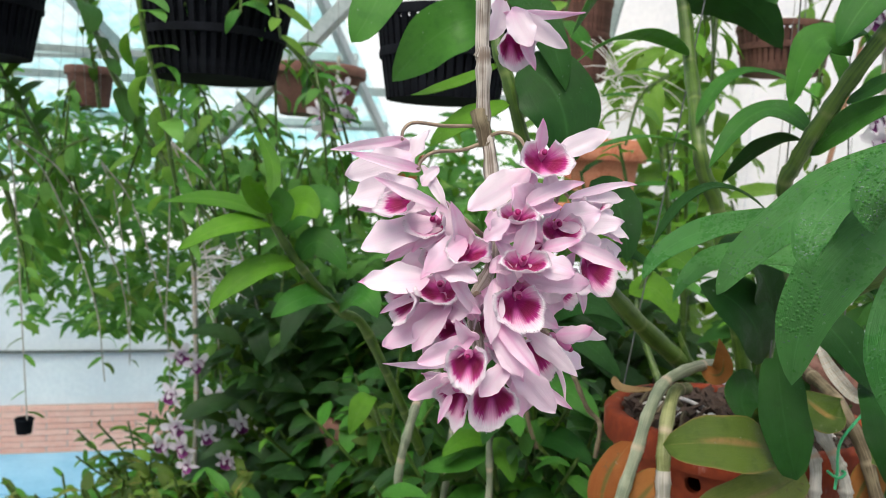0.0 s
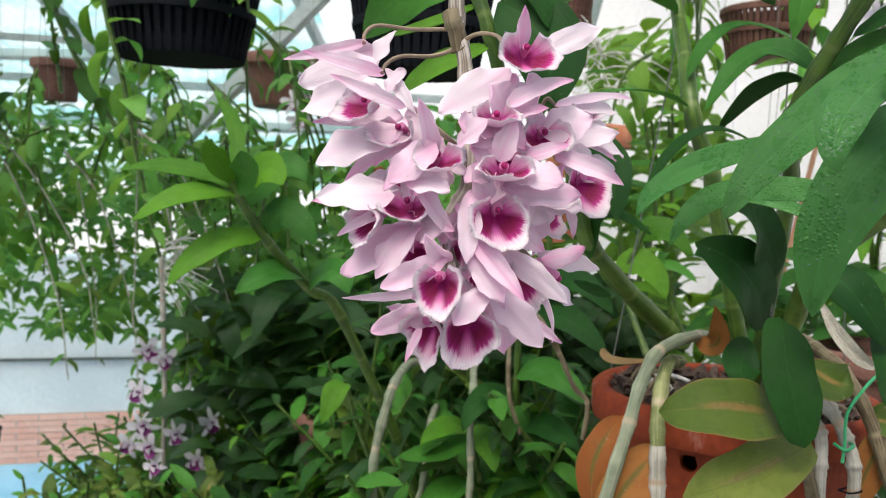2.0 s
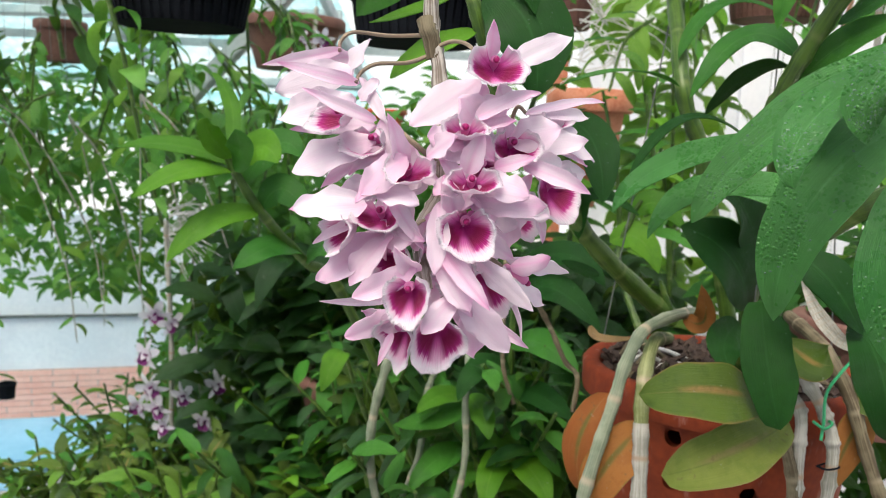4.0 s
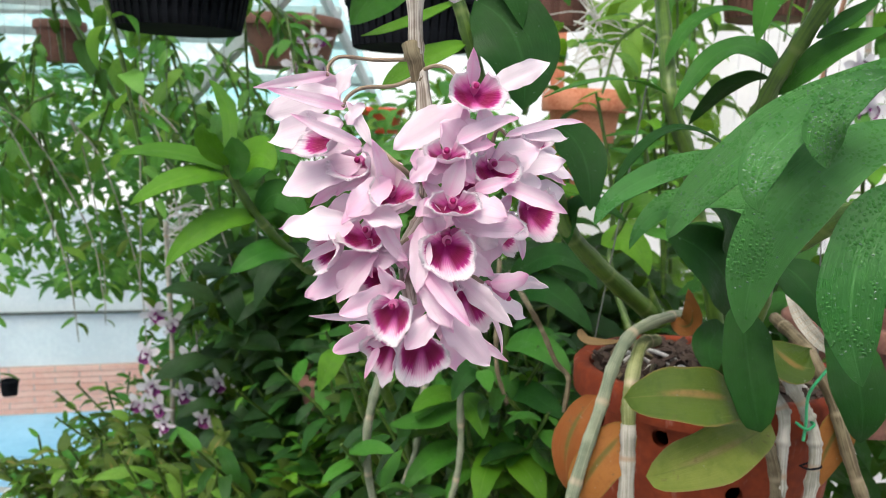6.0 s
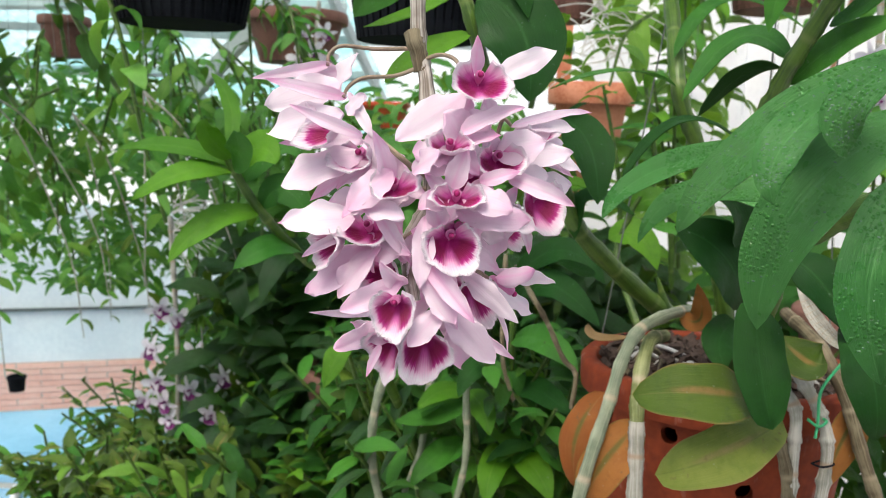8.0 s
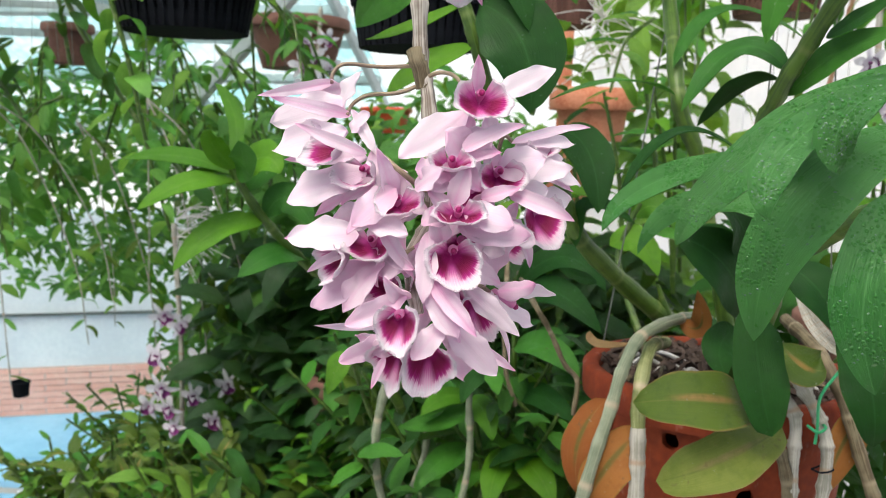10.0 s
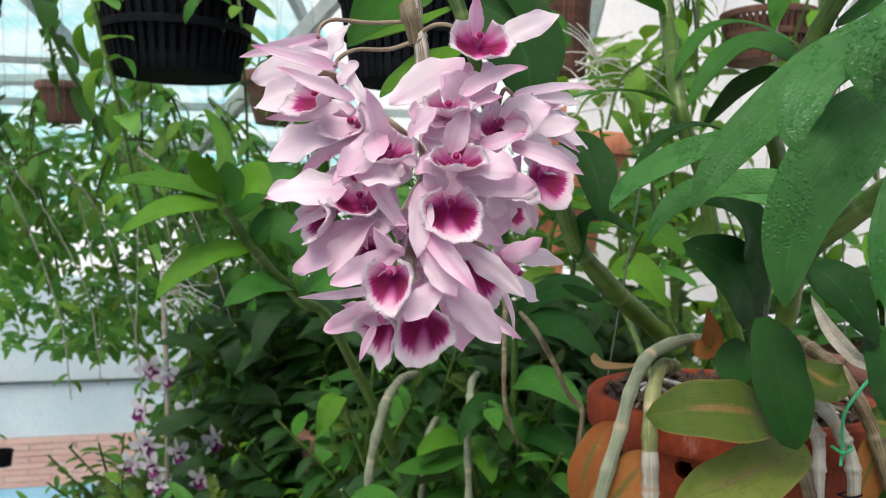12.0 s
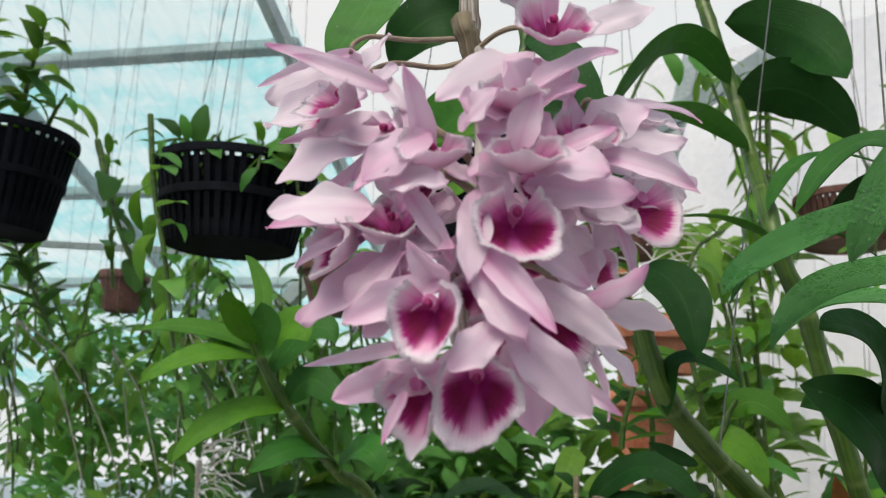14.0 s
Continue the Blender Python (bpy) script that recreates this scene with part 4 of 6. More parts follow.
stem("stalk", spray, [(0.023, 0.500, 1.431), (0.018, 0.490, 1.429), (0.010, 0.484, 1.433)], 0.0016, 0.0014, PEDICEL, n=10, seg=8)
stem("stalk", spray, [(0.029, 0.512, 1.460), (0.024, 0.490, 1.465), (0.002, 0.492, 1.482)], 0.0016, 0.0014, PEDICEL, n=10, seg=8)
# one more, higher up the cane
flower(spray, ((0.041, 0.575, 1.580), (0.25, -0.6, -0.6), 0.026, 0.025, 0.02), [
    ("sepal", (0.085, 0.585, 1.605), 0.0075, 0.05, (0.031, 0.580, 1.603)), ("petal", (0.072, 0.570, 1.580), 0.014, 0.04, (0.036, 0.575, 1.605)), ("petal", (0.049, 0.562, 1.579), 0.019, 0.08, (0.036, 0.572, 1.604)),
    ("petal", (0.024, 0.580, 1.585), 0.016, 0.04, (0.030, 0.580, 1.613)), ("sepal", (0.054, 0.578, 1.567), 0.008, 0.02, (0.044, 0.578, 1.586))], show_column=False, pedicel=[(0.018, 0.535, 1.617), (0.026, 0.550, 1.615), (0.032, 0.575, 1.610)])

# ---- the hanging terracotta pot and its plant ----
POT = vec((0.327, 0.985, 0.988))


def thick_pot(name, at, r_top, r_low, height, wall, rim_h, rim_out, material, label, group="", holes=(), uneven=0.004):
    """A turned pot with a thick wall and a collar."""
    pot = thing(name, at, label, "plant pot", group)
    n = 80 if holes else 18
    outer = [(r_low + (r_top - r_low) * k / n, (height - 0.004) * k / n) for k in range(n + 1)]
    inner = [(r - wall, z + (wall if k == 0 else 0)) for k, (r, z) in enumerate(outer)]
    v, f = lathe([(0.0005, 0)] + outer + inner[::-1] + [(0.0005, wall)], 280 if holes else 72, holes, uneven * (0.3 if holes else 1))
    part("body", mesh_of("body", v, f), material, pot, at)
    r = r_top
    wall += 0.0018
    prof = [(r - wall, -rim_h), (r + rim_out * 0.85, -rim_h), (r + rim_out, -rim_h + 0.004), (r + rim_out, -0.004), (r + rim_out - 0.004, 0), (r - wall + 0.003, 0), (r - wall, -0.004), (r - wall, -rim_h)]
    v, f = lathe(prof, 72, (), uneven * 0.6, 3)
    part("rim", mesh_of("rim", v, f), material, pot, vec(at) + vec((0, 0, height)))
    return pot


pot = thick_pot("hanging_pot", tuple(POT), 0.142, 0.112, 0.255, 0.009, 0.032, 0.007, TERRACOTTA, "terracotta orchid pot with side holes, hung on wires",
                holes=[(0.208, radians(236.5), 0.0085), (0.162, radians(236), 0.0085), (0.206, radians(203), 0.0085), (0.16, radians(268), 0.0085), (0.205, radians(306), 0.0095)])
for a in (20, 140, 262):
    d = vec((math.cos(radians(a)) * 0.15, math.sin(radians(a)) * 0.15, 0.247))
    stem("wire", pot, [POT + d, POT + d * vec((0.5, 0.5, 1)) + vec((0.02, 0, 0.62)), POT + vec((0.04, 0.0, 1.49))], 0.0009, 0.0009, WIRE, "thin hanging wire", n=10, seg=6)

# bark chips, lying in the pot
chips = []
crng = random.Random(3)
for i in range(420):
    r, a = 0.127 * math.sqrt(crng.random()), crng.uniform(0, 6.28)
    z = 0.248 + 0.006 * math.sin(5 * a + r * 30) + crng.uniform(-0.004, 0.01)
    q = pose(POT[0] + r * math.cos(a), POT[1] + r * math.sin(a), POT[2] + z, crng.uniform(-50, 50), crng.uniform(-50, 50), crng.uniform(0, 360))
    l, w, h = crng.uniform(0.007, 0.019), crng.uniform(0.005, 0.011), crng.uniform(0.003, 0.006)
    v, f = box(-l / 2, l / 2, -w / 2, w / 2, -h / 2, h / 2)
    v = [tuple(q @ (Vector(p) * crng.uniform(0.75, 1.2))) for p in v]
    chips.append((v, f))
v, f = lathe([(0.0005, 0.243), (0.08, 0.243), (0.1305, 0.24)], 40)
chips.append(([(x + POT[0], y + POT[1], z + POT[2]) for x, y, z in v], f))
bark = solid("bark_chips", join_mesh("bark_chips", chips), BARK, label="dark brown bark chips filling the terracotta pot", category="potting bark", kind="stuff")

plant = thing("pot_orchid", tuple(POT + vec((0, 0, 0.235))), "orchid with thick canes and broad leaves in the terracotta pot", "orchid")
# old canes that bend over the rim
stem("cane", plant, [(0.286, 0.950, 1.306), (0.251, 0.900, 1.311), (0.214, 0.860, 1.303), (0.194, 0.835, 1.276), (0.184, 0.825, 1.243), (0.170, 0.810, 1.205), (0.157, 0.800, 1.158), (0.150, 0.790, 1.119)], 0.0060, 0.0062, CANE_GREY, "old grey-green jointed cane", n=70, seg=12, joints=8, swell=0.14)
stem("cane", plant, [(0.254, 0.930, 1.282), (0.229, 0.880, 1.288), (0.214, 0.840, 1.270), (0.209, 0.825, 1.247), (0.208, 0.815, 1.226)], 0.0068, 0.0068, CANE_OLIVE, "old olive jointed cane", n=44, seg=12, joints=3, swell=0.12)
stem("sheath", plant, [(0.208, 0.816, 1.228), (0.208, 0.810, 1.199), (0.207, 0.800, 1.160), (0.209, 0.800, 1.117)], 0.0076, 0.0072, CANE_PAPER, "white papery sheath on an old cane", n=44, seg=12, joints=4, swell=0.1, rough=0.04)
stem("cane", plant, [(0.339, 0.900, 1.288), (0.338, 0.835, 1.266), (0.350, 0.820, 1.245), (0.348, 0.810, 1.211), (0.345, 0.800, 1.157)], 0.0058, 0.0054, CANE_PAPER, n=70, seg=12, joints=5, swell=0.34, rough=0.07)
stem("cane", plant, [(0.355, 0.900, 1.288), (0.356, 0.830, 1.271), (0.373, 0.820, 1.241), (0.380, 0.815, 1.211), (0.376, 0.810, 1.159)], 0.006, 0.0056, CANE_PAPER, n=70, seg=12, joints=5, swell=0.34, rough=0.07)
stem("cane", plant, [(0.335, 0.860, 1.248), (0.332, 0.815, 1.227), (0.340, 0.805, 1.197), (0.345, 0.800, 1.157)], 0.0058, 0.0055, CANE_BROWN, n=40, seg=10, joints=5, swell=0.18)
stem("cane", plant, [(0.382, 0.950, 1.307), (0.383, 0.860, 1.294), (0.398, 0.830, 1.255), (0.411, 0.820, 1.211), (0.430, 0.810, 1.157)], 0.0068, 0.006, CANE_BROWN, n=50, seg=10, joints=6, swell=0.14)
stem("tie", plant, [(0.388, 0.800, 1.305), (0.375, 0.800, 1.289), (0.363, 0.800, 1.268), (0.365, 0.805, 1.240), (0.362, 0.800, 1.225)], 0.0014, 0.0014, TIE, "green plastic tie", n=24, seg=6)
stem("tie", plant, [(0.358, 0.810, 1.239), (0.364, 0.800, 1.236), (0.373, 0.806, 1.239), (0.373, 0.820, 1.238)], 0.0014, 0.0014, TIE, "green plastic tie", n=20, seg=6)
stem("wire_tie", plant, [(0.365, 0.810, 1.198), (0.369, 0.797, 1.200), (0.385, 0.810, 1.198), (0.380, 0.822, 1.197), (0.365, 0.810, 1.198)], 0.0009, 0.0009, BLACK, "black wire tie", n=24, seg=6)
# green canes
stem("cane", plant, [(0.272, 0.990, 1.291), (0.230, 0.960, 1.323), (0.181, 0.920, 1.366), (0.150, 0.890, 1.400), (0.137, 0.880, 1.433), (0.129, 0.880, 1.470)], 0.011, 0.0075, CANE_GREEN, "thick green cane", n=50, seg=12, joints=6, swell=0.1)
stem("shoot", plant, [(0.268, 0.980, 1.290), (0.261, 0.975, 1.309), (0.251, 0.970, 1.336)], 0.009, 0.0015, CANE_GREEN, n=16, seg=10)
stem("cane", plant, [(0.325, 0.930, 1.235), (0.318, 0.870, 1.370), (0.310, 0.820, 1.463), (0.288, 0.780, 1.503), (0.290, 0.765, 1.521), (0.293, 0.745, 1.542), (0.303, 0.730, 1.568), (0.313, 0.710, 1.596), (0.336, 0.690, 1.639)], 0.0075, 0.0066, CANE_GREEN, "thick olive-green cane", n=90, seg=12, joints=10, swell=0.12)
# leaves low in the pot
leaf(plant, (0.286, 0.760, 1.353), (0.281, 0.720, 1.311), (0.289, 0.705, 1.264), 0.044, LEAF_DARK, (0.1, -1, 0.25), a=0.42, b=0.5, label="broad deep green leaf, hanging")
leaf(plant, (0.284, 0.735, 1.277), (0.232, 0.705, 1.291), (0.184, 0.720, 1.282), 0.049, LEAF_YELLOW, (0.0, -0.8, 0.6), label="yellowing leaf with a brown streak", a=0.5, b=0.6)
leaf(plant, (0.317, 0.760, 1.253), (0.254, 0.710, 1.240), (0.206, 0.720, 1.217), 0.046, LEAF_LIME, (0.0, -0.8, 0.6), label="pale yellow-green fading leaf", a=0.5, b=0.55)
leaf(plant, (0.308, 0.860, 1.328), (0.277, 0.820, 1.381), (0.231, 0.820, 1.407), 0.055, LEAF_DARK, (0.35, -1, 0.3))
leaf(plant, (0.309, 0.880, 1.311), (0.284, 0.840, 1.300), (0.286, 0.820, 1.279), 0.036, LEAF_DARK, (0.0, -1, 0.3))
leaf(plant, (0.342, 0.850, 1.305), (0.348, 0.800, 1.297), (0.362, 0.790, 1.296), 0.042, LEAF_YELLOW, (0, -1, 0.3))
leaf(plant, (0.345, 0.720, 1.350), (0.340, 0.660, 1.318), (0.345, 0.660, 1.275), 0.04, LEAF_DARK, (-0.2, -1, 0.3))
leaf(plant, (0.265, 0.920, 1.308), (0.280, 0.900, 1.308), (0.273, 0.890, 1.345), 0.023, LEAF_ORANGE, (-0.3, -0.9, 0.3), name="dead_leaf", label="curled orange dying leaf")
leaf(plant, (0.182, 0.840, 1.247), (0.157, 0.830, 1.205), (0.159, 0.830, 1.154), 0.034, LEAF_ORANGE, (-0.5, -0.8, 0.3), name="dead_leaf", label="orange dying leaf")
leaf(plant, (0.216, 0.830, 1.222), (0.182, 0.810, 1.190), (0.158, 0.810, 1.142), 0.044, LEAF_ORANGE, (-0.2, -0.9, 0.3), name="dead_leaf", label="orange and green dying leaf")
leaf(plant, (0.426, 0.840, 1.253), (0.400, 0.830, 1.212), (0.389, 0.830, 1.167), 0.036, LEAF_ORANGE, (0.2, -0.9, 0.3), name="dead_leaf", label="orange dying leaf")
leaf(plant, (0.395, 0.840, 1.257), (0.419, 0.820, 1.259), (0.450, 0.820, 1.266), 0.034, LEAF_YELLOW, (0, -0.9, 0.4))
leaf(plant, (0.171, 0.900, 1.298), (0.178, 0.885, 1.289), (0.211, 0.880, 1.292), 0.011, LEAF_BROWN, (0, -0.5, 0.85), name="dead_leaf", label="dry tan leaf lying on the bark")
leaf(plant, (0.385, 0.800, 1.308), (0.357, 0.800, 1.328), (0.340, 0.820, 1.365), 0.013, CANE_PAPER, (-0.3, -0.9, 0.2), name="dry_sheath", label="white papery dry sheath", fold=0.5)
for i in range(16):
    a = 2.2 + i * 0.23
    r0, r1 = crng.uniform(0.02, 0.08), crng.uniform(0.1, 0.128)
    p = [POT + vec((r0 * math.cos(a), r0 * math.sin(a), 0.25)), POT + vec((0.5 * (r0 + r1) * math.cos(a + 0.2), 0.5 * (r0 + r1) * math.sin(a + 0.2), 0.258 + crng.uniform(0, 0.014))), POT + vec((r1 * math.cos(a + 0.35), r1 * math.sin(a + 0.35), 0.246))]
    stem("root", plant, p, 0.0028, 0.002, ROOT if i % 2 else CANE_BROWN, n=12, seg=6)

# leaves along the olive cane
for base, mid, tip, w, m, f in [
    ((0.294, 0.745, 1.546), (0.261, 0.775, 1.566), (0.216, 0.761, 1.514), 0.025, LEAF, (-0.3, -0.6, 0.75)),
    ((0.309, 0.715, 1.606), (0.281, 0.715, 1.616), (0.265, 0.716, 1.563), 0.031, LEAF, (-0.3, -0.8, 0.5)),
    ((0.338, 0.700, 1.672), (0.309, 0.690, 1.646), (0.284, 0.680, 1.607), 0.034, LEAF, (-0.3, -0.8, 0.5)),
    ((0.324, 0.715, 1.606), (0.313, 0.710, 1.624), (0.297, 0.705, 1.612), 0.019, LEAF, (-0.1, -0.5, 0.85)),
    ((0.291, 0.755, 1.541), (0.270, 0.785, 1.538), (0.243, 0.815, 1.504), 0.023, LEAF_DARK, (0.0, 0.45, 0.9)),
    ((0.297, 0.755, 1.528), (0.323, 0.730, 1.559), (0.360, 0.710, 1.576), 0.027, LEAF, (0.1, -0.75, 0.65)),
    ((0.314, 0.730, 1.571), (0.330, 0.720, 1.582), (0.352, 0.710, 1.600), 0.019, LEAF, (0.1, -0.6, 0.8)),
    ((0.262, 0.750, 1.483), (0.208, 0.740, 1.497), (0.164, 0.720, 1.448), 0.015, LEAF_DARK, (-0.1, -0.3, 0.95)),
    ((0.325, 0.900, 1.346), (0.286, 0.870, 1.392), (0.242, 0.860, 1.394), 0.040, LEAF_DARK, (-0.3, -0.8, 0.5)),
    ((0.313, 0.850, 1.376), (0.273, 0.800, 1.434), (0.233, 0.780, 1.442), 0.046, LEAF_DARK, (-0.3, -0.75, 0.6)),
    ((0.296, 0.720, 1.396), (0.313, 0.700, 1.382), (0.337, 0.690, 1.343), 0.042, LEAF_DARK, (0.2, -0.8, 0.55)),
]:
    leaf(plant, base, mid, tip, w, m, f)
# leaves on the thick green cane beside the flowers
for base, mid, tip, w, m, f in [
    ((0.132, 0.880, 1.500), (0.156, 0.850, 1.475), (0.163, 0.825, 1.424), 0.042, LEAF_DARK, (0.1, -0.95, 0.4)),
    ((0.151, 0.885, 1.384), (0.160, 0.880, 1.428), (0.205, 0.873, 1.411), 0.022, LEAF_DARK, (-0.2, -0.5, 0.85)),
    ((0.176, 0.900, 1.349), (0.156, 0.890, 1.355), (0.136, 0.880, 1.364), 0.014, LEAF_DARK, (0, -0.8, 0.6)),
    ((0.128, 0.950, 1.427), (0.147, 0.930, 1.438), (0.175, 0.920, 1.430), 0.017, LEAF_BRIGHT, (0, -0.5, 0.85)),
    ((0.225, 1.150, 1.354), (0.259, 1.140, 1.362), (0.283, 1.120, 1.321), 0.040, LEAF_BRIGHT, (0.1, -0.85, 0.5)),
    ((0.255, 1.150, 1.391), (0.279, 1.140, 1.407), (0.311, 1.120, 1.377), 0.036, LEAF_BRIGHT, (0.1, -0.85, 0.5)),
]:
    leaf(plant, base, mid, tip, w, m, f)
stem("cane", plant, [(0.262, 1.060, 1.235), (0.236, 1.140, 1.330), (0.250, 1.150, 1.385), (0.262, 1.150, 1.410)], 0.005, 0.003, CANE_GREEN, n=24, seg=8, joints=5)


def drops(leaf_ob, rows, cols, face, count):
    """Small beads of water on the upper side of a leaf."""
    rng = np.random.RandomState(count + rows)
    co = np.empty(len(leaf_ob.data.vertices) * 3)
    leaf_ob.data.vertices.foreach_get("co", co)
    grid = co.reshape(-1, 3)[:rows * cols].reshape(rows, cols, 3)
    verts, faces = [], []
    for k in range(count):
        i, j = rng.randint(2, rows - 4), rng.randint(1, cols - 2)
        x, y = rng.uniform(0, 1, 2)
        p = (grid[i, j] * (1 - x) + grid[i + 1, j] * x) * (1 - y) + (grid[i, j + 1] * (1 - x) + grid[i + 1, j + 1] * x) * y
        n = unit(np.cross(grid[i + 1, j] - grid[i, j], grid[i, j + 1] - grid[i, j]))
        n = n if np.dot(n, face) > 0 else -n
        s = unit(np.cross(n, (0.3, 0.8, 0.5)))
        t = np.cross(n, s)
        r = 0.00014 + 0.00045 * rng.uniform(0, 1) ** 3
        sx = rng.uniform(0.8, 1.7)
        b = len(verts)
        for ring, (q, h) in enumerate(((1.0, -0.08), (0.85, 0.2), (0.45, 0.34))):
            for e in range(8):
                a = e * math.pi / 4
                verts.append(p + s * r * q * math.cos(a) * sx + t * r * q * math.sin(a) + n * r * h)
        verts.append(p + n * r * 0.38)
        faces += grid_faces(3, 8, b, wrap=True) + [(b + 16 + e, b + 16 + (e + 1) % 8, b + 24) for e in range(8)] + [tuple(b + 7 - e for e in range(8))]
    part("dew", mesh_of("dew", verts, faces), WATER, leaf_ob, ORIGIN[leaf_ob], "small beads of water")


# ---- the wet-leaved cane close by ----
wet = thing("wet_leaf_orchid", (0.335, 0.92, 1.235), "orchid cane with long green leaves beaded with water", "orchid")
stem("cane", wet, [(0.335, 0.920, 1.235), (0.312, 0.800, 1.345), (0.279, 0.680, 1.404), (0.281, 0.602, 1.437), (0.290, 0.540, 1.462), (0.296, 0.500, 1.495), (0.300, 0.480, 1.545)], 0.0085, 0.0065, CANE_GREEN, "thick olive-green cane", n=70, seg=12, joints=8, swell=0.12)
for base, mid, tip, w, f, lab in [
    ((0.240, 0.585, 1.484), (0.172, 0.620, 1.464), (0.134, 0.596, 1.433), 0.018, (-0.2, -0.85, 0.5), "long narrow green leaf"),
    ((0.262, 0.460, 1.531), (0.196, 0.498, 1.484), (0.164, 0.525, 1.434), 0.029, (-0.3, -0.75, 0.6), "long green leaf beaded with water"),
    ((0.241, 0.470, 1.519), (0.193, 0.452, 1.486), (0.184, 0.440, 1.457), 0.022, (-0.4, -0.7, 0.6), "green leaf beaded with water, folded over"),
    ((0.238, 0.440, 1.520), (0.213, 0.440, 1.502), (0.215, 0.445, 1.477), 0.022, (-0.3, -0.6, 0.75), "green leaf beaded with water, folded over"),
    ((0.282, 0.505, 1.500), (0.214, 0.485, 1.457), (0.200, 0.495, 1.389), 0.037, (-0.35, -0.85, 0.4), "broad green leaf, hanging"),
    ((0.266, 0.480, 1.470), (0.238, 0.460, 1.426), (0.247, 0.460, 1.373), 0.032, (-0.3, -0.95, 0.2), "broad green leaf, hanging"),
    ((0.283, 0.590, 1.443), (0.206, 0.640, 1.450), (0.165, 0.639, 1.413), 0.019, (-0.2, -0.85, 0.5), "green leaf"),
    ((0.281, 0.640, 1.425), (0.225, 0.690, 1.448), (0.188, 0.700, 1.428), 0.016, (-0.1, -0.6, 0.8), "green leaf"),
    ((0.283, 0.600, 1.436), (0.320, 0.590, 1.424), (0.355, 0.600, 1.380), 0.034, (0.1, -0.85, 0.5), "deep green leaf"),
]:
    blade_of = leaf(wet, base, mid, tip, w, LEAF_WET, f, label=lab, nl=26, nw=10, fold=0.2, wave=0.04)
    if "beaded" in lab or "hanging" in lab:
        drops(blade_of, 26, 11, f, 300 if "beaded" in lab else 110)

# ---- tall cane rising from the pot ----
tall = thing("tall_orchid", (0.345, 0.985, 1.235), "tall green orchid cane with broad dark leaves in the terracotta pot", "orchid")
TALL = [(0.345, 0.985, 1.235), (0.318, 0.970, 1.330), (0.291, 0.965, 1.436), (0.280, 0.960, 1.479), (0.262, 0.950, 1.513), (0.254, 0.950, 1.544), (0.256, 0.990, 1.592), (0.260, 1.045, 1.646), (0.254, 1.070, 1.714), (0.243, 1.090, 1.781), (0.228, 1.120, 1.872), (0.205, 1.150, 1.980)]
stem("cane", tall, TALL, 0.0090, 0.0078, CANE_GREEN, "thick green cane", n=90, seg=12, joints=11, swell=0.12)
for base, mid, tip, w, m, f in [
    ((0.249, 1.070, 1.733), (0.183, 1.000, 1.752), (0.109, 0.950, 1.652), 0.036, LEAF, (-0.1, 0.5, 0.85)),
    ((0.260, 1.045, 1.652), (0.179, 0.948, 1.657), (0.100, 0.863, 1.607), 0.027, LEAF, (-0.1, 0.35, 0.93)),
    ((0.255, 1.070, 1.711), (0.312, 1.060, 1.723), (0.371, 1.060, 1.667), 0.062, LEAF_DARK, (0.1, 0.75, 0.65)),
    ((0.250, 1.090, 1.815), (0.308, 1.030, 1.772), (0.334, 0.980, 1.701), 0.062, LEAF_DARK, (0.1, 0.8, 0.6)),
    ((0.247, 0.944, 1.564), (0.306, 0.985, 1.629), (0.387, 0.970, 1.598), 0.021, LEAF, (0.0, -0.35, 0.93)),
    ((0.250, 0.940, 1.537), (0.189, 0.900, 1.547), (0.119, 0.860, 1.526), 0.020, LEAF, (-0.1, -0.2, 0.97)),
    ((0.225, 1.120, 1.850), (0.290, 1.080, 1.885), (0.345, 1.020, 1.830), 0.050, LEAF_DARK, (0.2, -0.3, 0.93)),
    ((0.222, 1.125, 1.880), (0.150, 1.080, 1.900), (0.090, 1.020, 1.820), 0.040, LEAF, (-0.2, -0.3, 0.93)),
]:
    leaf(tall, base, mid, tip, w, m, f)

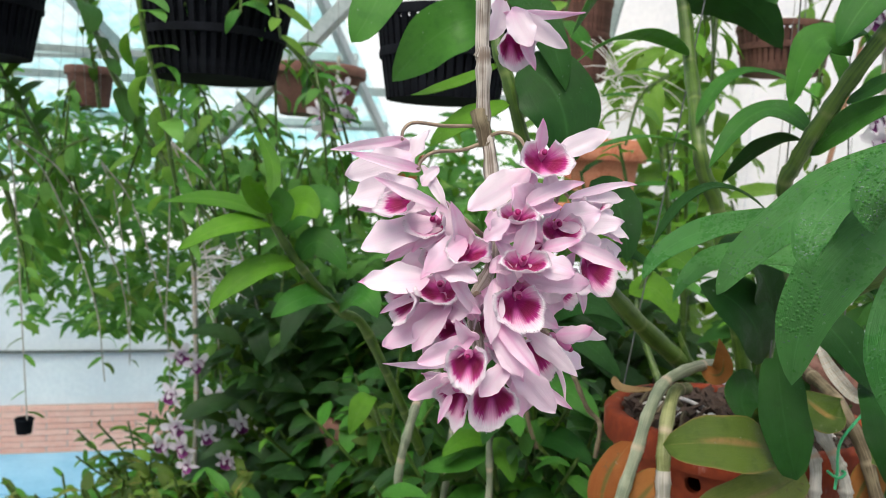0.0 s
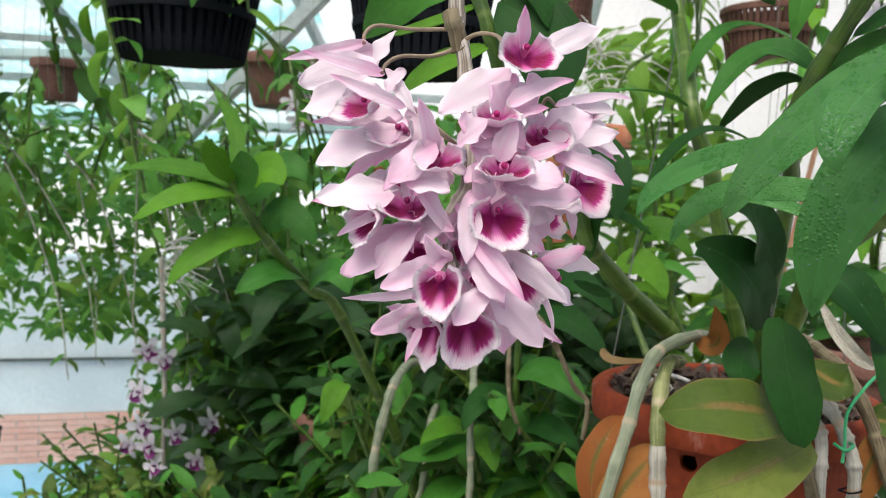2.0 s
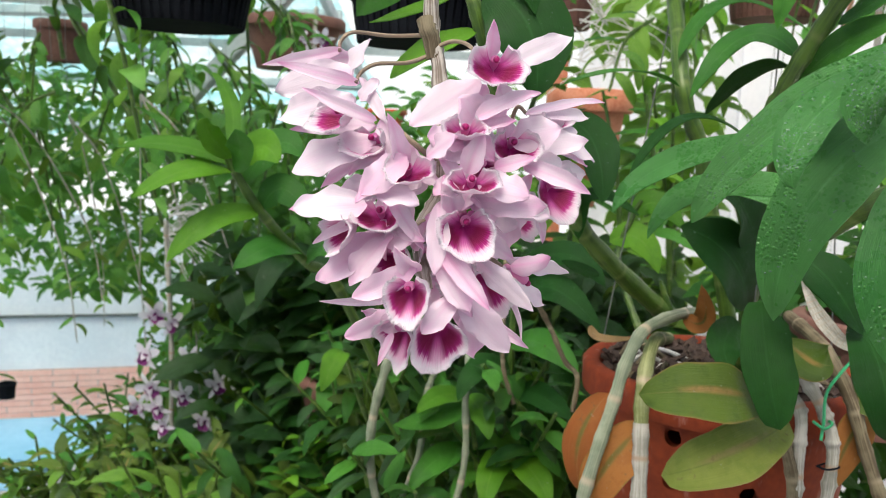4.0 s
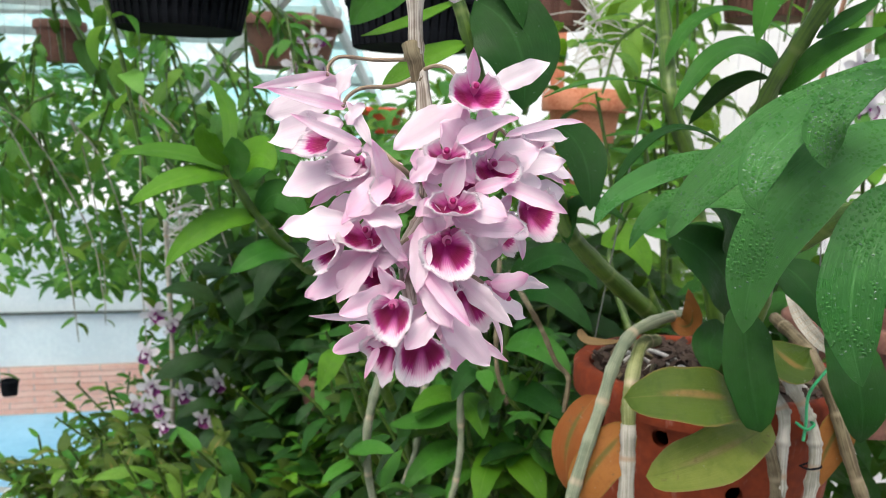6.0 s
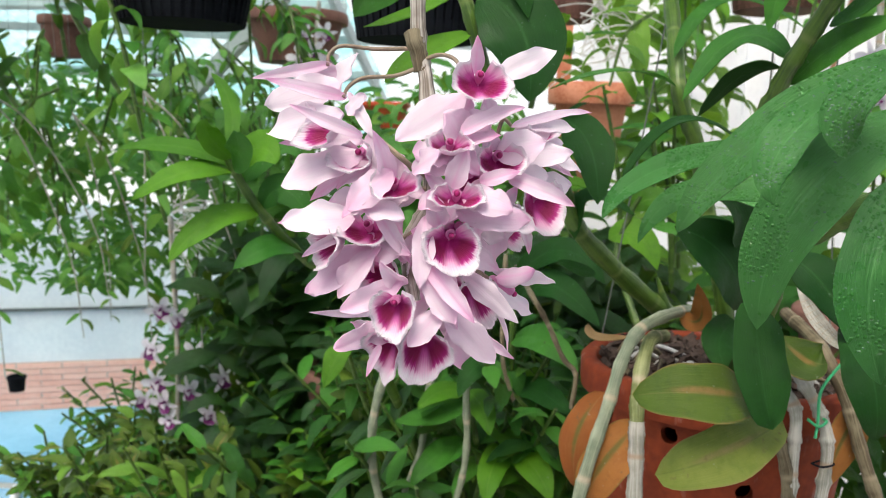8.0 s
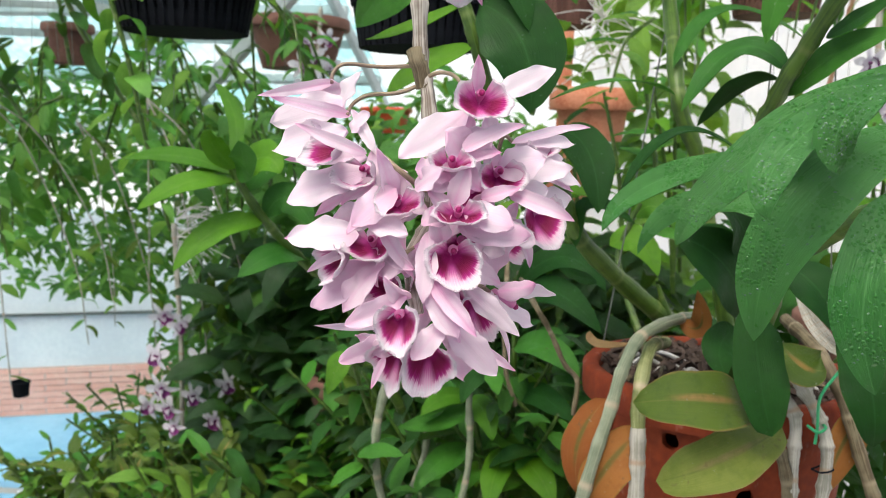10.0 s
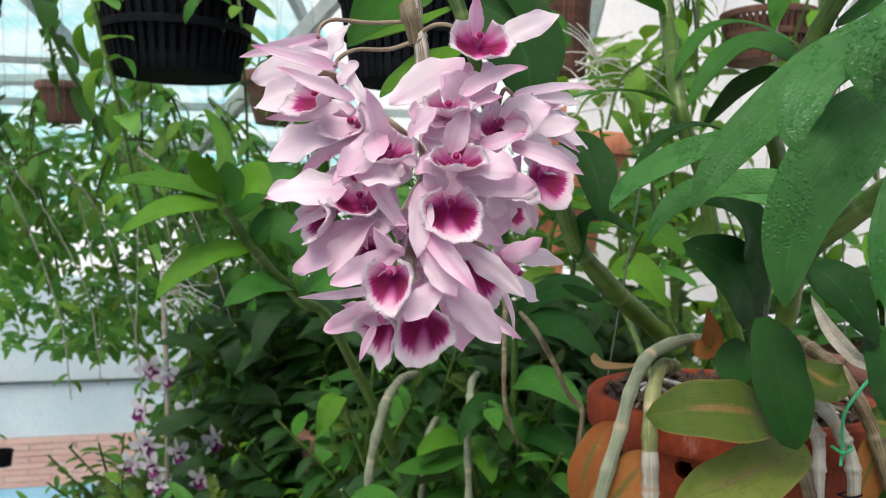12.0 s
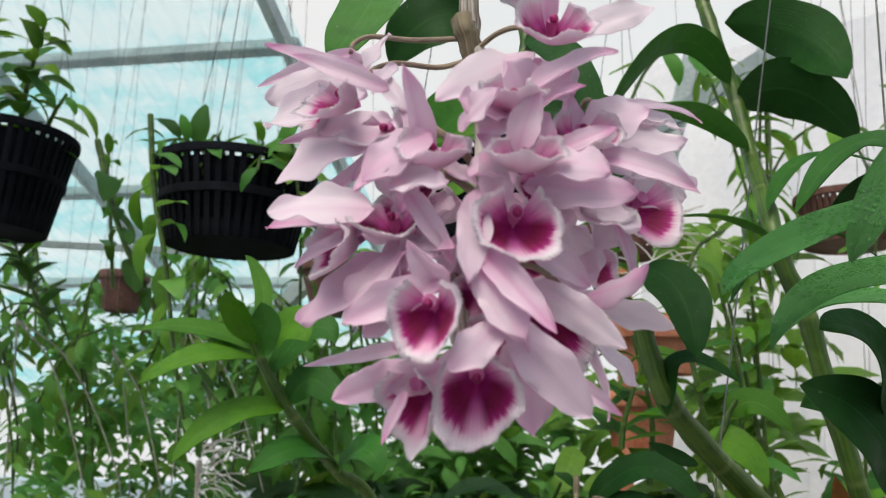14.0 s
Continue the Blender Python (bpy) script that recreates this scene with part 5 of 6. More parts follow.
# ---- leaves behind the bare cane ----
upper = thing("broad_leaf_orchid", (-0.02, 0.95, 1.95), "hanging orchid with broad green leaves", "orchid")
stem("cane", upper, [(-0.02, 0.95, 1.95), (0.038, 0.850, 1.700), (0.030, 0.820, 1.631), (0.045, 0.810, 1.579), (0.065, 0.820, 1.513)], 0.008, 0.006, CANE_GREEN, n=40, seg=10, joints=6)
stem("wire", upper, [(-0.02, 0.95, 1.94), (-0.02, 0.96, 2.49)], 0.0009, 0.0009, WIRE, n=4, seg=5)
for base, mid, tip, w, m, f in [
    ((0.016, 0.97, 1.672), (-0.03, 0.95, 1.652), (-0.087, 1.01, 1.605), 0.062, LEAF, (-0.2, -1.0, -0.15)),
    ((-0.049, 0.780, 1.747), (-0.066, 0.730, 1.652), (-0.088, 0.71, 1.601), 0.042, LEAF, (-0.1, -1.0, -0.1)),
    ((-0.016, 0.950, 1.755), (-0.059, 0.930, 1.740), (-0.093, 0.950, 1.705), 0.058, LEAF_DARK, (-0.1, -1.0, -0.1)),
    ((0.036, 0.820, 1.605), (-0.009, 0.800, 1.581), (-0.046, 0.800, 1.570), 0.018, LEAF_BRIGHT, (0, -0.5, 0.85)),
    ((0.046, 0.810, 1.568), (0.003, 0.800, 1.548), (-0.027, 0.800, 1.524), 0.03, LEAF_BRIGHT, (0, -0.6, 0.8)),
    ((0.051, 0.800, 1.602), (0.087, 0.780, 1.568), (0.095, 0.770, 1.510), 0.07, LEAF_DARK, (0.1, -1, 0.2)),
    ((0.038, 0.830, 1.674), (0.070, 0.800, 1.639), (0.092, 0.780, 1.577), 0.035, LEAF_DARK, (0.2, -0.9, 0.3)),
]:
    leaf(upper, base, mid, tip, w, m, f)

# ---- the fresh shoot left of the flowers ----
fresh = thing("fresh_shoot_orchid", (0.0, 1.4, 0.6), "young orchid shoot with a whorl of fresh green leaves", "orchid")
stem("cane", fresh, [(0.0, 1.4, 0.6), (-0.01, 1.3, 0.95), (-0.114, 1.150, 1.266), (-0.156, 1.100, 1.320), (-0.199, 1.060, 1.379), (-0.227, 1.040, 1.429), (-0.239, 1.030, 1.464)], 0.0075, 0.005, CANE_GREEN, n=70, seg=10, joints=10)
for base, mid, tip, w, m, f in [
    ((-0.234, 1.040, 1.438), (-0.289, 1.020, 1.458), (-0.357, 1.020, 1.453), 0.026, LEAF_BRIGHT, (0, -0.6, 0.8)),
    ((-0.229, 1.040, 1.430), (-0.272, 1.000, 1.430), (-0.325, 0.980, 1.399), 0.031, LEAF_BRIGHT, (-0.2, -0.75, 0.65)),
    ((-0.231, 1.030, 1.449), (-0.238, 1.060, 1.505), (-0.268, 1.080, 1.545), 0.017, LEAF_BRIGHT, (0.3, -0.9, 0.2)),
    ((-0.229, 1.030, 1.445), (-0.244, 1.000, 1.470), (-0.242, 0.980, 1.489), 0.024, LEAF_BRIGHT, (0.2, -0.9, 0.3)),
    ((-0.227, 1.030, 1.439), (-0.187, 1.000, 1.460), (-0.164, 0.980, 1.443), 0.036, LEAF_BRIGHT, (-0.2, -0.9, 0.3)),
    ((-0.227, 1.030, 1.436), (-0.208, 0.990, 1.455), (-0.208, 0.970, 1.478), 0.03, LEAF, (0.1, -0.95, 0.2)),
    ((-0.202, 1.060, 1.383), (-0.251, 1.020, 1.372), (-0.293, 1.000, 1.327), 0.034, LEAF_BRIGHT, (-0.3, -0.85, 0.5)),
    ((-0.220, 1.050, 1.416), (-0.180, 1.050, 1.463), (-0.151, 1.040, 1.448), 0.034, LEAF, (0, -0.9, 0.4)),
    ((-0.202, 1.060, 1.385), (-0.173, 1.050, 1.411), (-0.137, 1.040, 1.376), 0.034, LEAF, (0, -0.9, 0.4)),
    ((-0.163, 1.100, 1.331), (-0.186, 1.050, 1.343), (-0.224, 1.020, 1.319), 0.036, LEAF, (-0.1, -0.8, 0.6)),
    ((-0.156, 1.100, 1.320), (-0.121, 1.060, 1.345), (-0.097, 1.040, 1.322), 0.036, LEAF, (0.1, -0.8, 0.6)),
]:
    leaf(fresh, base, mid, tip, w * 1.12, m, f)

# ---- baskets and pots hung behind ----


def slat_basket(at, r_top, r_low, height, label, material=BLACK, group="hanging baskets"):
    b = thing("hanging_basket", at, label, "hanging basket", group)
    at = vec(at)
    v, f = lathe([(0.0005, 0.0), (r_low, 0.0), (r_low + 0.004, 0.012), (r_low + (r_top - r_low) * 0.2, height * 0.2)], 60)
    part("base", mesh_of("base", v, f), material, b, at)
    v, f = lathe([(r_low - 0.006, 0.006), (r_top - 0.006, height - 0.012), (0.0005, height - 0.012)], 48)
    part("liner", mesh_of("liner", v, f), BLACK if material is BLACK else BROWN_POT, b, at)
    for z, r in ((height * 0.55, r_low + (r_top - r_low) * 0.55), (height, r_top)):
        v, f = lathe([(r - 0.004, -0.007), (r + 0.005, -0.007), (r + 0.006, 0.0), (r + 0.005, 0.007), (r - 0.004, 0.007), (r - 0.004, -0.007)], 60)
        part("hoop", mesh_of("hoop", v, f), material, b, at + vec((0, 0, z)))
    v, f = box(-0.0045, 0.0045, -0.003, 0.003, 0.0, height * 1.02, 0.0)
    lean = (r_top - r_low) / height
    v = [(x, y + z * lean, z) for x, y, z in v]
    me = join_mesh("slat", [(v, f)])
    me.materials.append(material)
    for k in range(44):
        ob = new("slat", me)
        ob.parent = b
        a = 2 * math.pi * k / 44
        ob.matrix_basis = pose(r_low * math.sin(-a), r_low * math.cos(a), 0, 0, 0, math.degrees(a))
    for a in (0.6, 2.7, 4.8):
        stem("wire", b, [at + vec((r_top * math.cos(a), r_top * math.sin(a), height)), vec((at[0], at[1], 2.49))], 0.0009, 0.0009, WIRE, n=4, seg=5)
    return b


slat_basket((-0.487, 1.6, 1.66), 0.138, 0.108, 0.142, "black slatted plastic orchid basket, hanging among leaves")
slat_basket((-0.965, 1.62, 1.69), 0.135, 0.1, 0.18, "black slatted plastic orchid basket, hanging among leaves")
slat_basket((-0.045, 1.35, 1.615), 0.105, 0.085, 0.125, "black slatted plastic orchid basket behind the flowering cane")
slat_basket((0.222, 2.000, 1.735), 0.075, 0.065, 0.175, "dark red-brown slatted wooden basket", BROWN_POT)
slat_basket((0.690, 2.000, 1.767), 0.1, 0.085, 0.1, "dark red-brown slatted wooden basket", BROWN_POT)
thick_pot("clay_pot", (-0.48, 2.5, 1.665), 0.14, 0.1, 0.14, 0.012, 0.03, 0.008, BROWN_POT, "brown clay pot, hanging in the distance", "far pots")
thick_pot("clay_pot", (-1.2, 2.6, 1.67), 0.07, 0.055, 0.12, 0.01, 0.025, 0.006, BROWN_POT, "brown clay pot, hanging in the distance", "far pots")
thick_pot("clay_pot", (0.288, 1.900, 1.485), 0.08, 0.065, 0.11, 0.012, 0.045, 0.012, TERRACOTTA_PALE, "pale orange terracotta pot behind the flowers", "far pots")
thick_pot("clay_pot", (0.263, 2.000, 1.343), 0.075, 0.06, 0.11, 0.012, 0.03, 0.008, TERRACOTTA_PALE, "pale orange terracotta pot behind the flowers", "far pots")
thick_pot("clay_pot", tuple(vec((0.634, 1.300, 1.244)) + vec((0, 0, -0.16))), 0.1, 0.08, 0.16, 0.012, 0.03, 0.008, BROWN_POT, "dark brown clay pot behind the large terracotta pot", "far pots")
thick_pot("plastic_pot", (-0.235, 2.600, 1.491), 0.075, 0.055, 0.075, 0.005, 0.014, 0.004, RED_POT, "small red plastic pot, hanging in the distance", "far pots")
thick_pot("plastic_pot", (-1.849, 3.400, 0.354), 0.036, 0.03, 0.065, 0.003, 0.01, 0.003, BLACK, "small black plastic pot hanging on a wire", "far pots")
thick_pot("clay_pot", (-0.18, 1.75, 0.82), 0.11, 0.08, 0.18, 0.012, 0.03, 0.008, BROWN_POT, "dark brown clay pot deep among the leaves", "far pots")
STICK_LOW, STICK_TOP = vec((0.762, 1.900, 1.517)), vec((0.825, 1.900, 1.847))
STICK_FOOT = STICK_LOW + (STICK_LOW - STICK_TOP) * STICK_LOW[2] / (STICK_TOP[2] - STICK_LOW[2])
stick = part("bamboo_stick", tube("bamboo_stick", [STICK_FOOT, STICK_LOW, STICK_TOP], 0.006, 0.005, n=30, seg=8, joints=12), STICK, None, STICK_FOOT)
tagged(stick, "thin tan bamboo stick leaning at the white wall", "stick")

# ---- background plants ----
BIG = random.Random(11)


def clump(name, label, at, canes, group="background orchids"):
    """A plant of several leafy canes: points, radius, leaves, leaf length, kinds, options."""
    p = thing(name, at, label, "orchid", group)
    for points, radius, count, length, kinds, more in canes:
        shoot(p, points, radius, count, length, kinds, BIG, **more)
    return p


def hang(x, y, z, drop, lean, count, length, kinds, group, label, more=None):
    """Two or three canes that hang from one point."""
    canes = []
    for k in range(BIG.randint(2, 3)):
        dx, dy = BIG.uniform(-0.16, 0.16) + lean, BIG.uniform(-0.12, 0.12)
        d = drop * BIG.uniform(0.7, 1.1)
        pts = [(x, y, z), (x + dx * 0.5, y + dy * 0.5, z - d * 0.25 + 0.03), (x + dx, y + dy, z - d * 0.65), (x + dx * 1.15, y + dy, z - d)]
        canes.append((pts, 0.0022 if more else 0.0042, count, length, kinds, dict(more or {}, droop=0.5, forward=0.35)))
    p = clump("hanging_orchid", label, (x, y, z), canes, group)
    rail = min((1.35, 1.62, 1.85, 2.15), key=lambda r: abs(r - y))
    stem("wire", p, [(x, y, z - 0.01), (x, rail, 2.49)], 0.0006, 0.0006, WIRE, n=4, seg=5)
    return p


# hanging curtain of canes on the far side
for i in range(22):
    x, y = -1.45 + 1.1 * (i + BIG.random()) / 22, BIG.uniform(1.6, 2.25)
    y = max(y, 1.92) if -0.76 < x < -0.36 else y
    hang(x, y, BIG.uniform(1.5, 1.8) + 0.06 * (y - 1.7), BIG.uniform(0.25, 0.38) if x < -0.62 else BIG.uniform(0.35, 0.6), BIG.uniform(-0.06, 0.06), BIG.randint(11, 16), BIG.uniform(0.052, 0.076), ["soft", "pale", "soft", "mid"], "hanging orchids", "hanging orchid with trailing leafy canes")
# thin trailing canes before the parapet
for x, y, z, d in ((-0.66, 1.85, 1.55, 0.62), (-0.84, 1.9, 1.5, 0.5), (-1.0, 1.8, 1.55, 0.58)):
    hang(x, y, z, d, 0.12, 12, 0.05, ["olive", "pale", "soft"], "trailing orchids", "thin trailing orchid canes with small leaves", dict(cane=CANE_PAPER))
# leafy vine in front of the black basket
clump("trailing_vine", "leafy vine trailing past the black basket", (-0.570, 1.420, 1.840), [
    ([(-0.570, 1.420, 1.840), (-0.549, 1.420, 1.713), (-0.519, 1.420, 1.603), (-0.490, 1.420, 1.463), (-0.465, 1.450, 1.318)], 0.005, 20, 0.085, ["mid", "soft"], dict(droop=0.25, forward=0.2)),
    ([(-0.759, 1.600, 1.861), (-0.715, 1.600, 1.738), (-0.665, 1.600, 1.635), (-0.570, 1.600, 1.490), (-0.458, 1.600, 1.367)], 0.006, 15, 0.09, ["dark", "mid"], dict(droop=0.3)),
])
clump("basket_orchid", "small-leaved orchid growing in the black basket", (-0.5, 1.6, 1.79), [
    ([(-0.5, 1.6, 1.79), (-0.56, 1.55, 1.84), (-0.6, 1.5, 1.82)], 0.004, 12, 0.07, ["mid", "dark"], {}),
    ([(-0.46, 1.6, 1.79), (-0.42, 1.53, 1.83), (-0.4, 1.46, 1.76)], 0.004, 13, 0.07, ["mid", "pale"], {}),
    ([(-0.42, 1.58, 1.79), (-0.36, 1.5, 1.82), (-0.33, 1.46, 1.72)], 0.004, 8, 0.075, ["mid", "pale"], {}),
    ([(-0.5, 1.6, 1.79), (-0.5, 1.52, 1.84), (-0.5, 1.47, 1.77)], 0.004, 6, 0.06, ["mid"], {}),
])
clump("basket_orchid", "yellow-green orchid in the black basket", (-0.93, 1.62, 1.85), [
    ([(-0.93, 1.62, 1.82), (-0.9, 1.58, 1.95), (-0.86, 1.55, 2.08)], 0.006, 22, 0.09, ["pale", "mid", "dark"], {}),
    ([(-0.98, 1.62, 1.82), (-0.97, 1.58, 1.95), (-0.96, 1.52, 2.06)], 0.006, 22, 0.09, ["pale", "mid"], {}),
    ([(-0.9, 1.62, 1.82), (-0.84, 1.58, 1.9), (-0.8, 1.55, 1.93)], 0.005, 8, 0.08, ["pale", "mid"], {}),
])
# fern-like cane seen against the roof
clump("feathery_cane", "upright cane with two neat rows of narrow leaves", (-0.781, 1.750, 1.609), [
    ([(-0.776, 1.750, 1.609), (-0.795, 1.750, 1.734), (-0.813, 1.750, 1.826), (-0.820, 1.750, 1.906)], 0.004, 14, 0.07, ["dark", "mid"], dict(droop=0.05, forward=0.5)),
    ([(-0.852, 1.700, 1.504), (-0.913, 1.700, 1.602), (-0.962, 1.700, 1.690)], 0.004, 14, 0.075, ["dark", "mid"], dict(droop=0.05, forward=0.5)),
])
# low plant shelf under the growth
shelf = thing("plant_shelf", (-0.35, 1.95, 0.0), "dark wooden slatted shelf under the potted growth", "shelf")
for k in range(8):
    v, f = box(-0.62, 1.0, -0.05, 0.05, -0.012, 0.012, 0.003)
    part("board", join_mesh("board", [(v, f)]), BROWN_POT, shelf, (-0.35, 1.4 + 0.125 * k, 0.5))
for dx in (-0.45, 0.2, 0.92):
    for y in (1.42, 2.25):
        v, f = box(-0.025, 0.025, -0.025, 0.025, 0.0, 0.487, 0.003)
        part("leg", join_mesh("leg", [(v, f)]), BROWN_POT, shelf, (-0.35 + dx, y, 0.0))
# dense mass under and behind the flowers
for i in range(46):
    x = -0.27 + 0.75 * (i + BIG.random()) / 46
    y = BIG.uniform(1.2, 1.85) if x > -0.12 else BIG.uniform(1.45, 1.9)
    z = BIG.uniform(0.6, 0.95)
    canes = []
    for k in range(3):
        dx = BIG.uniform(-0.16, 0.16)
        top = min(BIG.uniform(0.16, 0.42), (1.3 if x > -0.1 else 1.42) - z - 0.1 * (x > 0.1))
        pts = [(x, y, z), (x + dx * 0.3, y - 0.03, z + top * 0.5), (x + dx, y - BIG.uniform(0.02, 0.2), z + top)]
        # many of these leaves take the green darkened to stand for shade
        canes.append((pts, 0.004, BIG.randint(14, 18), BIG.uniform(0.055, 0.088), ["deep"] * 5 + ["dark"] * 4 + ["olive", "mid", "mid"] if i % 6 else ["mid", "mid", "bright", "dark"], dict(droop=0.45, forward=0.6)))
    clump("leafy_orchid", "bushy orchid with narrow dark green leaves, many darkened as shade", (x, y, z), canes, "bushy orchids")


# thick far growth: countless leaves behind the hanging plants
def far_growth(name, count, where, length, material, label, seed):
    rng = random.Random(seed)
    shape = [blade(name, (0, 0, 0), (0, 0.52, d * 0.5), (0, 1.0, -d * 0.55), w, (0, 0, 1), nl=5, nw=2, thick=0.0) for w, d in ((0.4, 0.2), (0.48, 0.1), (0.36, 0.4))]
    local = [np.array([v.co[:] for v in me.vertices]) for me in shape]
    uv = [((j % 3) / 2, (j // 3) / 4) for j in range(15)]
    verts, faces, uvs = [], [], []
    while count > 0:
        p = where(rng)
        if p is None:
            continue
        count -= 1
        a = rng.uniform(0, 6.28)
        t = unit((math.cos(a), math.sin(a) * 0.6, rng.uniform(-0.9, 0.35)))
        n = unit(np.cross(np.cross(t, (rng.uniform(-0.4, 0.4), -0.5, 1)), t))
        m = np.array([np.cross(t, n), t, n]) * length * rng.uniform(0.6, 1.3)
        k = len(verts)
        verts.extend((rng.choice(local) @ m + vec(p)).tolist())
        faces.extend(grid_faces(5, 3, k))
        uvs.extend(uv)
    for me in shape:
        bpy.data.meshes.remove(me)
    ob = part(name, mesh_of(name, verts, faces, uvs), material, None, (0, 0, 0))
    return tagged(ob, label, "foliage", "", "stuff")


def far_left(rng):
    y = rng.uniform(2.2, 3.3)
    x = rng.uniform(-1.05, 0.12) * y / 1.9
    z = rng.uniform(0.3, 1.66) + 0.04 * (y - 2.2)
    if x < -0.36 * y and z < 1.48 - 0.195 * y:
        return None
    if noise.noise(Vector((x * 4.5, y * 1.2, z * 4.5))) < (-0.06 if 1.1 < z < 1.56 else 0.14 if z > 1.0 else -0.25):
        return None
    return x, y, z


def far_right(rng):
    y = rng.uniform(2.0, 2.4)
    x = rng.uniform(0.12, 0.62) * y / 1.9
    z = rng.uniform(0.5, 1.85)
    return (x, y, z) if noise.noise(Vector((x * 5, y * 2, z * 5 + 9))) > 0.1 - 0.4 * (z < 1.2) else None


def deep_middle(rng):
    y = rng.uniform(1.7, 2.2)
    x = rng.uniform(-0.5, 0.45) * y / 1.8
    z = rng.uniform(0.35, 1.24)
    return x, y, z


def behind_middle(rng):
    y = rng.uniform(1.9, 2.5)
    x = rng.uniform(-0.45, 0.1) * y / 1.8
    z = rng.uniform(1.0, 1.45)
    return (x, y, z) if noise.noise(Vector((x * 5, y, z * 5 + 4))) > -0.1 else None


# distant brightness is painted in with the lighter leaf green
far_growth("far_foliage", 700, behind_middle, 0.085, LEAF_FAR, "leaves beyond the fresh shoot, green lightened as if in brighter light", 26)


def low_right(rng):
    x = rng.uniform(0.38, 1.0)
    return x, rng.uniform(1.35, 1.9), rng.uniform(0.45, 1.02 if x < 0.55 else 1.34)


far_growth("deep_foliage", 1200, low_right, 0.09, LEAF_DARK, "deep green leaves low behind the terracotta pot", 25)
# same growth in a darker and two lighter greens: light put into colour
far_growth("far_foliage", 2500, far_left, 0.08, LEAF, "tangle of far orchid leaves, darker green set as the shaded ones", 28)
far_growth("far_foliage", 1200, far_left, 0.055, LEAF_PALE, "tangle of far orchid leaves, backlight put into their pale green", 24)
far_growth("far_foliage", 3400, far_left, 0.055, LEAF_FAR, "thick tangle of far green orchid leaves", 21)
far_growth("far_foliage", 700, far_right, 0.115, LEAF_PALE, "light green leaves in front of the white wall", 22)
# the shade behind the cane is painted into these leaves' green
far_growth("deep_foliage", 2800, deep_middle, 0.11, LEAF_PAINTED_SHADE, "leaves behind the flowering cane, green darkened to stand for shade", 23)
# low yellow-green growth near the parapet
for i in range(26):
    x = -0.9 + 0.68 * (i + BIG.random()) / 26
    y = BIG.uniform(1.55, 2.3) if x < -0.8 else BIG.uniform(1.92, 2.3)
    canes = []
    for k in range(3):
        dx, top = BIG.uniform(-0.15, 0.15), BIG.uniform(0.2, 0.38) 
        top *= 0.6 if x < -0.88 else 1.0
        pts = [(x, y, 0.52), (x + dx * 0.3, y - 0.03, 0.52 + top * 0.5), (x + dx, y - 0.08, 0.52 + top)]
        canes.append((pts, 0.004, 17, BIG.uniform(0.045, 0.07), ["olive", "olive", "pale", "mid", "yellow"], dict(droop=0.4, forward=0.6)))
    clump("low_orchid", "low bushy orchid with yellow-green leaves", (x, y, 0.52), canes, "low orchids")
# fine yellow-green growth nearer to the path
for i in range(14):
    x = -0.88 + 0.6 * (i + BIG.random()) / 14
    y = BIG.uniform(1.55, 1.75) if x > -0.6 else BIG.uniform(1.75, 1.95)
    canes = []
    for k in range(3):
        dx, top = BIG.uniform(-0.13, 0.13), BIG.uniform(0.24, 0.4) * (0.75 if x < -0.6 else 1.0)
        pts = [(x, y, 0.52), (x + dx * 0.3, y - 0.03, 0.52 + top * 0.5), (x + dx, y - 0.08, 0.52 + top)]
        canes.append((pts, 0.004, 15, BIG.uniform(0.055, 0.08), ["olive", "pale", "olive", "mid", "yellow"], dict(droop=0.35, forward=0.7)))
    clump("low_orchid", "low bushy orchid with fine yellow-green leaves", (x, y, 0.52), canes, "low orchids")
# plants against the white wall
for i in range(9):
    x, y = 0.38 + 0.8 * (i + BIG.random()) / 9, BIG.uniform(1.6, 2.1)
    z = BIG.uniform(0.95, 1.3)
    canes = []
    for k in range(2):
        dx, top = BIG.uniform(-0.12, 0.12), BIG.uniform(0.25, 0.5)
        pts = [(x, y, z), (x + dx * 0.3, y, z + top * 0.5), (x + dx, y - 0.05, z + top)]
        canes.append((pts, 0.005, BIG.randint(7, 10), BIG.uniform(0.07, 0.1), ["pale", "mid", "bright"], dict(droop=0.3, forward=0.6)))
    p = clump("wall_orchid", "upright orchid with light green leaves by the white wall", (x, y, z), canes, "wall orchids")
    rail = min((1.62, 1.85, 2.15), key=lambda r: abs(r - y))
    stem("wire", p, [(x, y, z - 0.01), (x + 0.02, rail, 2.49)], 0.0006, 0.0006, WIRE, n=4, seg=5)
for i in range(7):
    x, y = 0.3 + 0.75 * (i + BIG.random()) / 7, BIG.uniform(1.7, 2.2)
    hang(x, y, BIG.uniform(1.95, 2.2), BIG.uniform(0.3, 0.5), 0.0, 10, 0.085, ["pale", "bright", "mid"], "hanging wall orchids", "hanging orchid with light green leaves")
